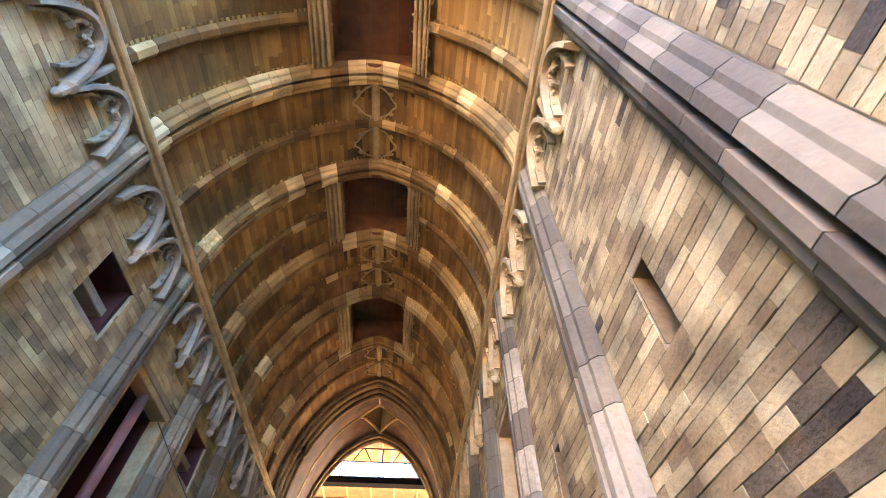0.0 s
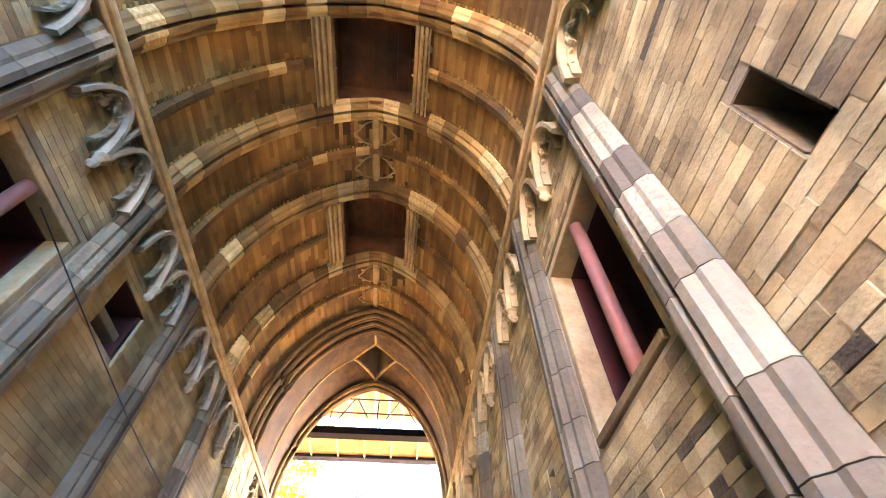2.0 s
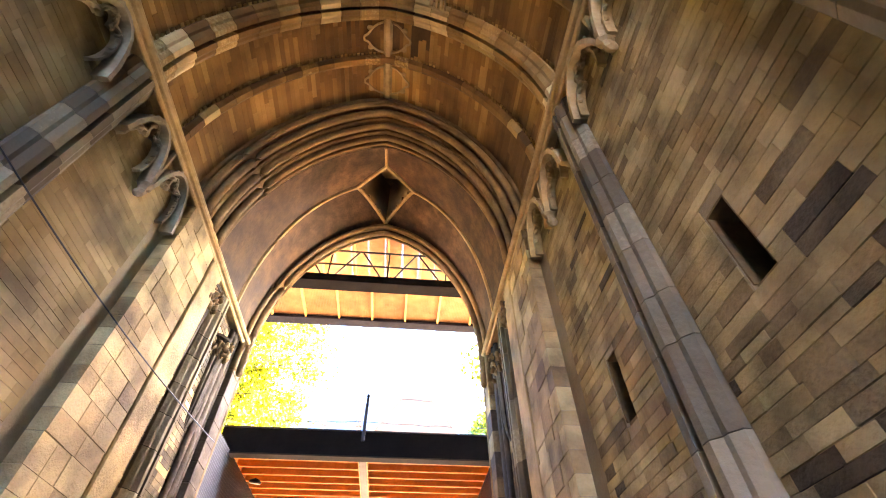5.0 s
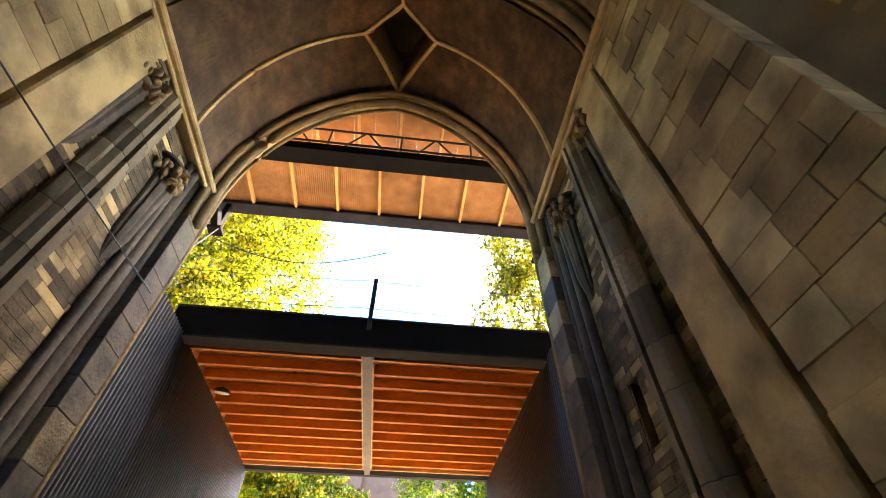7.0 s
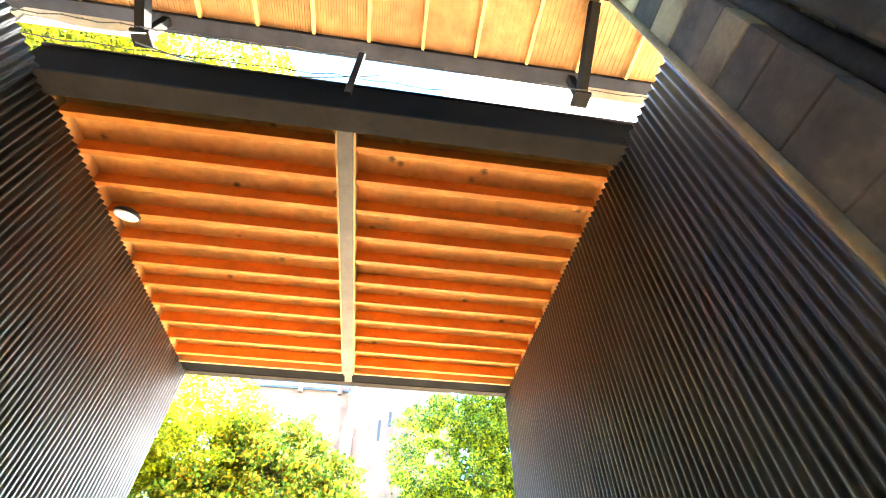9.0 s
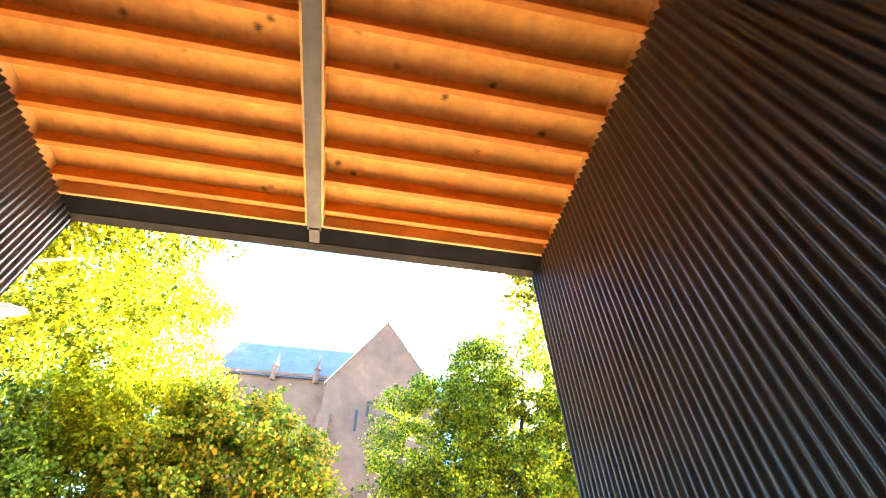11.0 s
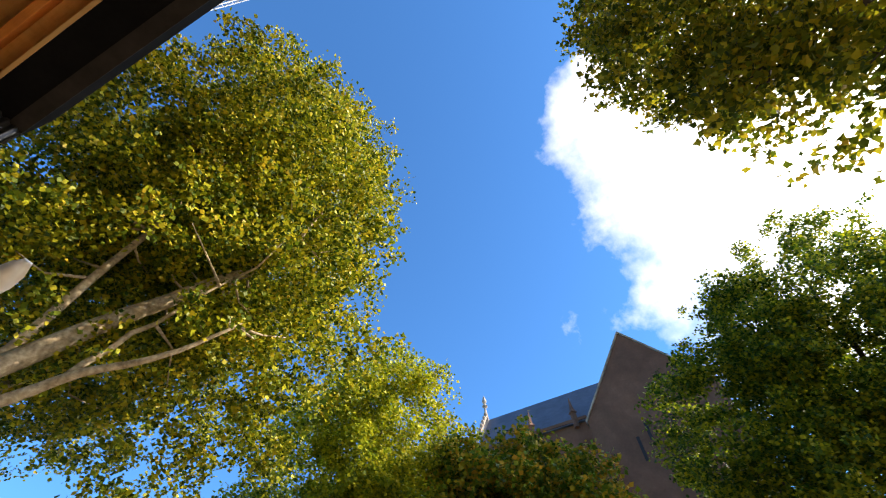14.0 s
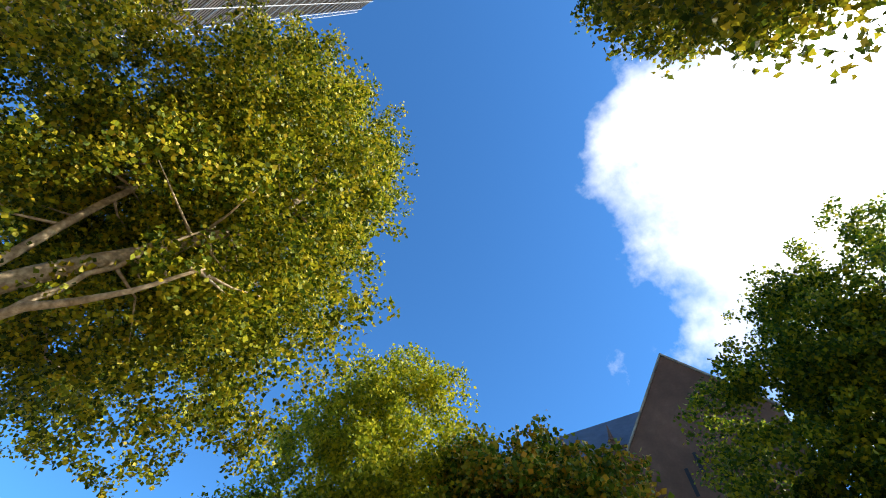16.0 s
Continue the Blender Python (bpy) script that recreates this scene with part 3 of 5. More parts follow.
# ---- string course and hanging tracery along both walls ----
for side in (1, -1):
    st = empty("string_course", (0, 0, 0))
    tagged(st, "moulded stone string course along the vault springing", "string course", "string courses")
    ys = [r for r in RIBS] + [14.3, Y1 - 0.15]
    for ya, yb in zip(ys, ys[1:]):
        bm = bmesh.new()
        for dx, dz, r in ((0.0, 0.0, 0.05), (0.055, -0.075, 0.032), (0.06, 0.06, 0.03)):
            tube(bm, [(side * (HALF - 0.035 + dx), ya, SPRING + dz), (side * (HALF - 0.035 + dx), yb, SPRING + dz)], r, 10)
        box(bm, *sorted((side * (HALF - 0.01), side * (HALF + 0.17))), ya, yb, SPRING - 0.05, SPRING + 0.05)
        part("moulding", bm, m_carve, st)


def ribbon(bm, pts, wide, x0, x1):
    """Flat stone band along pts (y, z), between the depths x0 and x1."""
    rings = []
    for i, (y, z) in enumerate(pts):
        (ya, za), (yb, zb) = pts[max(i - 1, 0)], pts[min(i + 1, len(pts) - 1)]
        n = Vector((-(zb - za), yb - ya)).normalized() * wide / 2
        rings.append([(x0, y + n.x, z + n.y), (x1, y + n.x * 0.5, z + n.y * 0.5), (x1, y - n.x * 0.5, z - n.y * 0.5), (x0, y - n.x, z - n.y)])
    loft(bm, rings)


def tracery(span, side):
    """One hanging cusped arch, origin at the wall under the string course."""
    bm = bmesh.new()
    h = span / 2
    main = []
    for s in range(21):
        u = -1 + 2 * s / 20
        main.append((u * (h - 0.02), -0.80 + 0.72 * (1 - abs(u) ** 2.4) ** 0.8))
    ribbon(bm, main, 0.10, 0.03, -0.165)
    foils = []
    for k in range(61):
        u = -1 + 2 * k / 60
        lobe = 0.07 + 0.13 * (1 - abs(math.sin(2.5 * math.pi * (u + 1) / 2)) ** 0.7)
        f = (h - 0.02 - lobe) / (h - 0.02)
        foils.append((u * (h - 0.02) * f, -0.80 - 0.02 + (0.72 * (1 - abs(u) ** 2.4) ** 0.8 + 0.02) * (0.72 - lobe) / 0.72))
    ribbon(bm, foils, 0.05, 0.03, -0.10)
    for k in range(4, 60, 4):
        y, z = foils[k]
        m = Matrix.Translation((-0.07, y, z)) @ Euler((k * 0.7, k * 1.3, k)).to_matrix().to_4x4() @ Matrix.Diagonal((0.05, 0.055, 0.03, 1))
        bmesh.ops.create_icosphere(bm, subdivisions=1, radius=1.0, matrix=m)
    for k in range(3, 18, 2):
        y, z = main[k]
        m = Matrix.Translation((-0.14, y * 1.04, z + 0.03)) @ Matrix.Rotation(k, 4, "X") @ Matrix.Diagonal((0.03, 0.04, 0.026, 1))
        bmesh.ops.create_icosphere(bm, subdivisions=1, radius=1.0, matrix=m)
    return bm


def pendant():
    bm = bmesh.new()
    rings = []
    for z, r in ((-1.02, 0.012), (-0.98, 0.045), (-0.93, 0.055), (-0.90, 0.035), (-0.84, 0.045), (-0.80, 0.075), (-0.75, 0.06), (-0.6, 0.045), (0.0, 0.04)):
        rings.append([(-0.08 + r * 1.5 * math.cos(k * 0.7854 + 0.39), r * math.sin(k * 0.7854 + 0.39), z) for k in range(8)])
    loft(bm, rings)
    return bm


for side in (1, -1):
    turn = Matrix.Identity(4) if side == 1 else half_turn
    made = {}
    for ya, yb in zip(RIBS, list(RIBS[1:]) + [14.05]):
        if ya > 12:
            break
        half = (yb - ya - 0.5) / 2
        for c in (ya + 0.25 + half / 2, yb - 0.25 - half / 2):
            key = round(half, 2)
            if key not in made:
                made[key] = mesh_of(tracery(half, side), "cusped_arch", m_carve if side == 1 else m_carve_l)
            tr = empty("hanging_tracery")
            tr.matrix_basis = Matrix.Translation((side * WALL, c, SPRING - 0.05)) @ turn
            tagged(tr, "carved cusped tracery arch hanging under the string course", "tracery", "hanging tracery")
            piece("cusped_arch", made[key], tr)
        if "p" not in made:
            made["p"] = mesh_of(pendant(), "pendant", m_carve if side == 1 else m_carve_l)
        pe = empty("tracery_pendant")
        pe.matrix_basis = Matrix.Translation((side * WALL, (ya + yb) / 2, SPRING - 0.05)) @ turn
        tagged(pe, "carved leafy stone pendant of the tracery", "tracery", "tracery pendants")
        piece("pendant_stone", made["p"], pe)

# ---- windows in the walls ----
def wide_window(side, y0, y1, z0, z1):
    w = empty("window", (side * WALL, 0, 0))
    tagged(w, "deep dark red window with a painted mullion and stone sill", "window", "wide wall windows")
    s = side
    def b(name, x0, x1, a, c, d, e, mat, bev=0.01, label=""):
        xa, xb = sorted((s * x0, s * x1))
        part(name, box_bm(xa, xb, a, c, d, e, bevel=bev), mat, w, label)
    b("lintel", 0.01, 0.26, y0 + 0.02, y1 - 0.02, z1 - 0.12, z1 - 0.01, m_carve)
    b("head_lining", 0.26, 0.9, y0 + 0.02, y1 - 0.02, z1 - 0.12, z1 - 0.01, m_red, 0.01, "dark red painted lining")
    for ya, yb in ((y1 - 0.10, y1 - 0.005), (y0 + 0.005, y0 + 0.10)):
        b("jamb", 0.01, 0.26, ya, yb, z0, z1 - 0.12, m_carve)
        b("lining", 0.26, 0.9, ya, yb, z0, z1 - 0.12, m_red, 0.01, "dark red painted lining")
    b("window_sill", -0.03, 0.5, y0 + 0.1, y1 - 0.1, z0 + 0.005, z0 + 0.09, m_roll)
    bm = bmesh.new()
    ym = (y0 + y1) / 2 - 0.05
    tube(bm, [(s * 0.12, ym, z0 + 0.09), (s * 0.12, ym, z1 - 0.12)], 0.075, 14)
    part("mullion", bm, m_pink, w, "faded red round post", True)
    b("back_panel", 0.9, 0.95, y0 - 0.2, y1 + 0.2, z0 - 0.2, z1 + 0.1, m_red)
    b("shutter", 0.42, 0.47, y0 + 0.1, y0 + 0.5, z0 + 0.09, z1 - 0.5, m_black)


for side, opens in ((1, OPEN_R), (-1, OPEN_L)):
    for y0, y1, z0, z1 in opens:
        if y1 - y0 > 1.2:
            wide_window(side, y0, y1, z0, z1)
        elif y1 - y0 > 0.5:
            w = empty("window", (side * WALL, 0, 0))
            tagged(w, "small square opening split by stepped stone sills", "window", "small square windows")
            for name, x0, x1, za, zb, mat in (("window_sill", 0.03, 0.6, z0 + 0.005, z0 + 0.10, m_carve_l), ("stone_bar", 0.12, 0.6, z0 + 0.34, z0 + 0.47, m_carve_l), ("back_panel", 0.9, 0.95, z0 - 0.2, z1 + 0.2, m_red)):
                xa, xb = sorted((side * x0, side * x1))
                part(name, box_bm(xa, xb, y0 + 0.004, y1 - 0.004, za, zb, bevel=0.012), mat, w)
            xa, xb = sorted((side * 0.008, side * 0.89))
            part("reveal", box_bm(xa, xb, y0 + 0.001, y0 + 0.003, z0 + 0.1, z1 - 0.022), m_red, w, "dark red painted reveal")
            part("head_lining", box_bm(xa, xb, y0 + 0.001, y1 - 0.001, z1 - 0.02, z1 - 0.001), m_red, w, "dark red painted lining")
            xa, xb = sorted((side * 0.04, side * 0.7))
            part("side_board", box_bm(xa, xb, y1 - 0.06, y1 - 0.004, z0 + 0.1, z1 - 0.022), m_red, w, "red painted board")
        else:
            w = empty("slit_window", (side * WALL, 0, 0))
            tagged(w, "narrow slit opening in the stone wall", "window", "slit windows")
            xa, xb = sorted((side * 0.008, side * 0.54))
            for ra, rb_ in ((y0 + 0.001, y0 + 0.012), (y1 - 0.012, y1 - 0.001)):
                part("reveal", box_bm(xa, xb, ra, rb_, z0 + 0.052, z1 - 0.014), m_roll, w)
            part("head_stone", box_bm(xa, xb, y0 + 0.001, y1 - 0.001, z1 - 0.013, z1 - 0.001), m_roll, w)
            xa, xb = sorted((side * 0.55, side * 0.6))
            part("back_panel", box_bm(xa, xb, y0 - 0.1, y1 + 0.1, z0 - 0.1, z1 + 0.1), m_red, w)
            xa, xb = sorted((side * 0.03, side * 0.5))
            part("window_sill", box_bm(xa, xb, y0 + 0.004, y1 - 0.004, z0 + 0.004, z0 + 0.05), m_roll, w)

# ---- portal bay at the far end: stepped arch, plain web, diamond opening ----
portal = empty("stepped_arch", (0, 14.3, 0))
tagged(portal, "stepped stone arch of several rolls carried to the ground", "arch")
for k, (dy, o, r) in enumerate(((-0.40, 0.05, 0.06), (-0.20, 0.0, 0.075), (-0.04, 0.02, 0.04), (0.10, -0.03, 0.075), (0.26, 0.0, 0.04), (0.40, -0.04, 0.075), (0.58, 0.02, 0.05))):
    bm = bmesh.new()
    pts = [(arch(math.pi * s / 48, o)[0], dy, arch(math.pi * s / 48, o)[1]) for s in range(49)]
    tube(bm, pts, r, 10)
    part("arch_roll", bm, m_roll, portal, smooth=True)
bm = bmesh.new()
prof = [(-0.52, 0.20), (-0.44, 0.14), (-0.30, 0.13), (-0.10, 0.10), (0.20, 0.08), (0.50, 0.09), (0.70, 0.16), (0.76, 0.24)]
for k in range(48):
    a0, a1 = math.pi * k / 48, math.pi * (k + 1) / 48
    for (ya, oa), (yb, ob_) in zip(prof, prof[1:]):
        bm.faces.new([bm.verts.new((arch(a, o)[0], yy, arch(a, o)[1])) for a, yy, o in ((a0, ya, oa), (a1, ya, oa), (a1, yb, ob_), (a0, yb, ob_))])
bmesh.ops.remove_doubles(bm, verts=bm.verts[:], dist=0.0005)
part("arch_splay", bm, m_roll, portal)
for sx in (-1, 1):
    rp = random.Random(31 + sx)
    zc = 1.5
    while zc < SPRING - 0.1:
        h = min(rp.uniform(0.16, 0.30), SPRING - 0.08 - zc)
        cuts = [-0.42, rp.uniform(-0.25, -0.05), rp.uniform(0.1, 0.35), 0.60]
        for ya, yb in zip(cuts, cuts[1:]):
            a, b = sorted((sx * (HALF + rp.uniform(-0.008, 0.008)), sx * (WALL + 0.05)))
            part("pier_stone", box_bm(a, b, ya + 0.004, yb - 0.004, zc + 0.004, zc + h - 0.004), m_block, portal)
        zc += h
    a, b = sorted((sx * (HALF + 0.02), sx * (WALL + 0.05)))
    part("pier_core", box_bm(a, b, -0.41, 0.59, 0.0, SPRING), m_mortar, portal)
    a, b = sorted((sx * (HALF + 0.005), sx * (WALL + 0.05)))
    part("pilaster_strip", box_bm(a, b, 0.67, 1.15, 0.0, SPRING - 0.06, bevel=0.02), m_block_j, portal)

# web of the last bay, rising to a diamond opening
DIA = [(0, 15.65, 0), (0.66, 16.2, 0), (0, 17.3, 0), (-0.66, 16.2, 0)]
bm = bmesh.new()
NY, NA = 26, 64


def last_web(a, y):
    s = math.sin(a)
    t = min(1.0, max(0.0, (y - 15.0) / 1.3)) * (1 if y < 16.3 else max(0.0, 1 - (y - 16.3) / 1.6))
    u = min(1.0, max(0.0, (y - 15.0) / 2.4))
    (xa, za), (xb, zb) = (f(a, 0.06 + 0.34 * t * s ** 3) for f in (arch, exit_arch))
    return xa + (xb - xa) * u, za + (zb - za) * u


def in_diamond(x, y):
    if not 15.65 < y < 17.3:
        return False
    return abs(x) < (0.66 * (y - 15.65) / 0.55 if y < 16.2 else 0.66 * (17.3 - y) / 1.1)


grid = {}
for i in range(NY + 1):
    for j in range(NA + 1):
        y = 15.0 + (Y1 - 0.3 - 15.0) * i / NY
        a = math.pi * j / NA
        x, z = last_web(a, y)
        grid[i, j] = bm.verts.new((x, y, z))
for i in range(NY):
    for j in range(NA):
        c = sum((grid[i + p, j + q].co for p in (0, 1) for q in (0, 1)), Vector()) / 4
        if not in_diamond(c.x, c.y):
            bm.faces.new((grid[i, j], grid[i + 1, j], grid[i + 1, j + 1], grid[i, j + 1]))
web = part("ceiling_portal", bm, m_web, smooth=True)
tagged(web, "brown plastered web of the portal vault", "vault", kind="structure")
df = empty("diamond_opening", (0, 16.3, 0))
tagged(df, "diamond shaped crown opening framed by thin stone ribs", "vault opening")


def on_web(x, y, drop=0.02):
    x, s = abs(x), math.copysign(1, x)
    a = math.acos(max(-1, min(1, x / (HALF + 0.3))))
    px, pz = last_web(a, y)
    return Vector((s * px, y - 16.3, pz - drop))


corners = [(0.0001, 15.62), (0.70, 16.18), (0.0001, 17.32), (-0.70, 16.18)]
for (xa, ya), (xb, yb) in zip(corners, corners[1:] + corners[:1]):
    bm = bmesh.new()
    tube(bm, [on_web(xa + (xb - xa) * u / 6, ya + (yb - ya) * u / 6) for u in range(7)], 0.05, 6)
    part("frame_rib", bm, m_carve, df)
for sx in (-1, 1):
    bm = bmesh.new()
    pts = []
    for s in range(17):
        a = math.acos(0.70 / (HALF + 0.3)) * (1 - s / 16)
        x, z = last_web(a, 16.18 + 0.25 * (s / 16) ** 2)
        pts.append((sx * x, -0.12 + 0.25 * (s / 16) ** 2, z - 0.015))
    tube(bm, pts, 0.045, 6)
    part("cross_rib", bm, m_carve, df)
for ya, yb in ((15.02, 15.62), (17.32, 17.42)):
    bm = bmesh.new()
    tube(bm, [on_web(0.0001, ya), on_web(0.0001, yb)], 0.04, 6)
    part("ridge_bar", bm, m_carve, df)
bm = bmesh.new()
for (xa, ya), (xb, yb) in zip(corners, corners[1:] + corners[:1]):
    p, q = on_web(xa, ya, -0.02), on_web(xb, yb, -0.02)
    vs = [bm.verts.new(v) for v in (p, q, (q.x, q.y, 12.9), (p.x, p.y, 12.9))]
    bm.faces.new(vs)
part("shaft_lining", bm, m_mortar, df)
# exit arch mouldings and jamb shafts
ex = empty("portal_mouldings", (0, Y1 - 0.3, 0))
tagged(ex, "moulded exit arch with dark fluted jamb shafts", "arch")
for dy, o, r in ((-0.10, 0.02, 0.06), (0.06, -0.05, 0.075), (0.27, 0.0, 0.04)):
    bm = bmesh.new()
    foot = 6.35 if dy < 0.2 else 0.0
    pts = [(HALF + o, dy, foot), (HALF + o, dy, foot + 0.3)] + [(exit_arch(math.pi * s / 48, o)[0], dy, exit_arch(math.pi * s / 48, o)[1]) for s in range(49)] + [(-HALF - o, dy, foot + 0.3), (-HALF - o, dy, foot)]
    tube(bm, pts, r, 10)
    part("arch_roll", bm, m_roll, ex, smooth=True)
for sx in (-1, 1):
    for me in SHAFT:
        piece("shaft_block", me, ex, Matrix.Translation((0, 16.0 - Y1 + 0.3, 0)) @ (Matrix.Identity(4) if sx > 0 else half_turn))
    for y, r in ((16.92, 0.06), (17.06, 0.085), (17.22, 0.06)):
        bm = bmesh.new()
        tube(bm, [(sx * (WALL - 0.03), y - Y1 + 0.3, 0), (sx * (WALL - 0.03), y - Y1 + 0.3, SPRING - 0.06)], r, 12)
        part("jamb_shaft", bm, m_shade_stone, ex, smooth=True)


for sx in (-1, 1):
    rq = random.Random(51 + sx)
    zc = 0.0
    while zc < SPRING - 0.05:
        h = min(rq.uniform(0.26, 0.5), SPRING - zc)
        a, b = sorted((sx * (HALF - 0.02 + rq.uniform(-0.003, 0.003)), sx * (HALF + 0.3)))
        # dark stone colours carry the portal shade on these jambs
        part("jamb_stone", box_bm(a, b, -0.14, 0.255, zc + 0.002, zc + h - 0.002, bevel=0.008), m_crust_shade if rq.random() < 0.45 else m_shade_stone, ex)
        zc += h


def capital(side, y, z):
    """Leafy capital over a fluted corbel."""
    c = empty("leaf_capital", (side * WALL, y, z))
    tagged(c, "weathered leafy stone capital over fluted shafts", "capital", "leaf capitals")
    bm = bmesh.new()
    r0 = random.Random(int(y * 100) + side)
    for k in range(34):
        a = r0.uniform(0, math.pi)
        rr = r0.uniform(0.12, 0.23)
        m = Matrix.Translation((-side * rr * math.sin(a) * 0.9, rr * math.cos(a) * 1.35, r0.uniform(-0.16, 0.2))) @ Euler((r0.uniform(0, 3), r0.uniform(0, 3), r0.uniform(0, 3))).to_matrix().to_4x4() @ Matrix.Diagonal((0.075, 0.05, 0.03, 1))
        bmesh.ops.create_icosphere(bm, subdivisions=2, radius=1.0, matrix=m)
    part("leaves", bm, m_roll, c, smooth=True)
    bm = bmesh.new()
    rings = []
    for zz, rad in ((0.22, 0.24), (0.16, 0.25), (0.14, 0.19), (-0.18, 0.15), (-0.5, 0.13), (-1.05, 0.115), (-1.3, 0.07), (-1.42, 0.015)):
        ring = []
        for k in range(28):
            a = math.pi * 2 * k / 28
            rr = rad * (1 - 0.16 * (k % 4 == 0) * (zz < 0.15))
            ring.append((-side * rr * math.cos(a) * 0.8, rr * math.sin(a) * 1.3, zz))
        rings.append(ring)
    loft(bm, rings)
    part("bell", bm, m_shade_stone, c)


for side in (1, -1):
    for y, z in ((15.55, 6.6), (16.75, 6.35)):
        capital(side, y, z)

# cable along the passage
cb = bmesh.new()
tube(cb, [(-2.3, y, 4.98 - 0.42 * math.sin(math.pi * (y - 6.6) / 10.7)) for y in np.linspace(6.6, 17.3, 40)], 0.008, 6)
cable = part("cable", cb, m_black)
tagged(cable, "thin black cable sagging along the passage wall", "cable")

# plain unseen facades behind the passage, added to shape the light entering it
for side, nm in ((1, "street_wall_south"), (-1, "street_wall_north")):
    a, b = sorted((side * 9.6, side * 10.6))
    sw = part(nm, box_bm(a, b, -45, Y0 - 0.5, 0, 10), m_dressed)
    tagged(sw, "unseen plain facades added behind to shape the passage light", "wall", kind="structure")

# unseen closing wall, added to bounce warm sunlight into the passage
sw = part("street_wall_west", box_bm(-9.58, 9.58, -35.0, -34.0, 0, 12), m_dressed)
tagged(sw, "unseen plain facade added behind to bounce warm light in", "wall", kind="structure")

# ---- covered way outside ----
CX0, CX1 = -2.52, 2.71
CY0, CY1 = 17.72, 23.57
CZ = 5.46


def corrugated(x, y0, y1, z0, z1, side):
    bm = bmesh.new()
    n = int((y1 - y0) / 0.0095)
    for off in (0.0, side * 0.006):
        lo, hi = [], []
        for i in range(n + 1):
            y = y0 + (y1 - y0) * i / n
            xx = x + off + 0.016 * math.sin(2 * math.pi * (y - y0) / 0.076)
            lo.append(bm.verts.new((xx, y, z0)))
            hi.append(bm.verts.new((xx, y, z1)))
        for i in range(n):
            bm.faces.new((lo[i], lo[i + 1], hi[i + 1], hi[i]))
        if off == 0.0:
            first = lo, hi
    for k in (0, 1):
        for i in range(n):
            bm.faces.new([bm.verts.new(v.co) for v in (first[k][i], first[k][i + 1], (lo, hi)[k][i + 1], (lo, hi)[k][i])])
    for i in (0, n):
        bm.faces.new([bm.verts.new(v.co) for v in (first[0][i], lo[i], hi[i], first[1][i])])
    return bm


for side, x, nm in ((1, CX1, "wall_corrugated_south"), (-1, CX0, "wall_corrugated_north")):
    w = part(nm, corrugated(x, CY0, CY1, 0.05, CZ - 0.004, side), m_corr, smooth=True)
    tagged(w, "dark corrugated steel side wall of the covered way", "wall", kind="structure")
    a, b = sorted((x + side * 0.02, x + side * 0.16))
    fr = empty("wall_frame", (0, 0, 0))
    tagged(fr, "black steel frame behind the corrugated wall", "frame", "wall frames")
    for y in (CY0 + 0.06, 19.7, 21.6, CY1 - 0.10):
        part("post", box_bm(a, b, y - 0.05, y + 0.05, 0, CZ - 0.1), m_black, fr)
    part("rail", box_bm(a, b, CY0, CY1, CZ - 0.1, CZ - 0.004), m_black, fr)
    # pale board added behind the wall top to bounce light onto the ceiling edge
    sb = part("side_board", box_bm(*sorted((x + side * 0.035, x + side * 0.07)), 18.8, 23.2, CZ, CZ + 0.168), m_pine)
    tagged(sb, "added pale board along the wall top, bounces light under the ceiling", "board", "side boards")

deck = part("ceiling_boards", box_bm(CX0 - 0.15, CX1 + 0.15, 18.7, 23.4, CZ + 0.17, CZ + 0.20), m_ply)
tagged(deck, "orange boarded ceiling of the covered way", "ceiling", kind="structure")
ys = [18.93 + 0.39 * k for k in range(11)]
for bay, (xa, xb) in enumerate(((CX0 - 0.032, -0.045), (0.155, CX1 + 0.032))):
    me = mesh_of(box_bm(xa, xb, -0.03, 0.03, 0.0, 0.165, bevel=0.004), "joist", m_joist)
    for y in ys:
        j = new("joist", me)
        j.location = (0, y + 0.16, CZ)
        tagged(j, "pale orange timber ceiling joist", "joist", "ceiling joists")
for (xa, xb) in ((CX0 - 0.032, -0.045), (0.155, CX1 + 0.032)):
    j = part("edge_board", box_bm(xa, xb, 23.17, 23.2, CZ - 0.02, CZ + 0.165), m_pine)
    tagged(j, "pale timber board closing the joists", "joist")


def i_beam(name, along, c, z0, z1, w, ends, label, flange_mat, web_mat):
    e = empty(name)
    tagged(e, label, "beam")
    def bx(nm, u0, u1, a, b, mat):
        if along == "y":
            part(nm, box_bm(c + u0, c + u1, ends[0], ends[1], a, b, bevel=0.004), mat, e)
        else:
            part(nm, box_bm(ends[0], ends[1], c + u0, c + u1, a, b, bevel=0.004), mat, e)
    bx("bottom_flange", -w / 2, w / 2, z0, z0 + 0.015, flange_mat)
    bx("top_flange", -w / 2, w / 2, z1 - 0.015, z1, web_mat)
    bx("web", -0.008, 0.008, z0 + 0.015, z1 - 0.015, web_mat)
    return e


i_beam("middle_beam", "y", 0.055, CZ - 0.03, CZ + 0.165, 0.15, (18.86, 23.24), "cream painted middle beam under the ceiling", m_flange, m_cream)
for x in (-0.04, 0.135):
    t = part("beam_batten", box_bm(x - 0.012 if x > 0 else x - 0.004, x + 0.016, 18.9, 23.2, CZ - 0.015, CZ + 0.16), m_pine)
    tagged(t, "pale timber batten along the middle beam", "batten", "beam battens")
fb = empty("front_beam", (0, 18.75, 0))
tagged(fb, "black steel front beam of the covered way with grey underside", "beam")
part("web", box_bm(CX0 - 0.25, CX1 + 0.25, -0.08, -0.05, CZ - 0.05, CZ + 0.44), m_matt, fb)
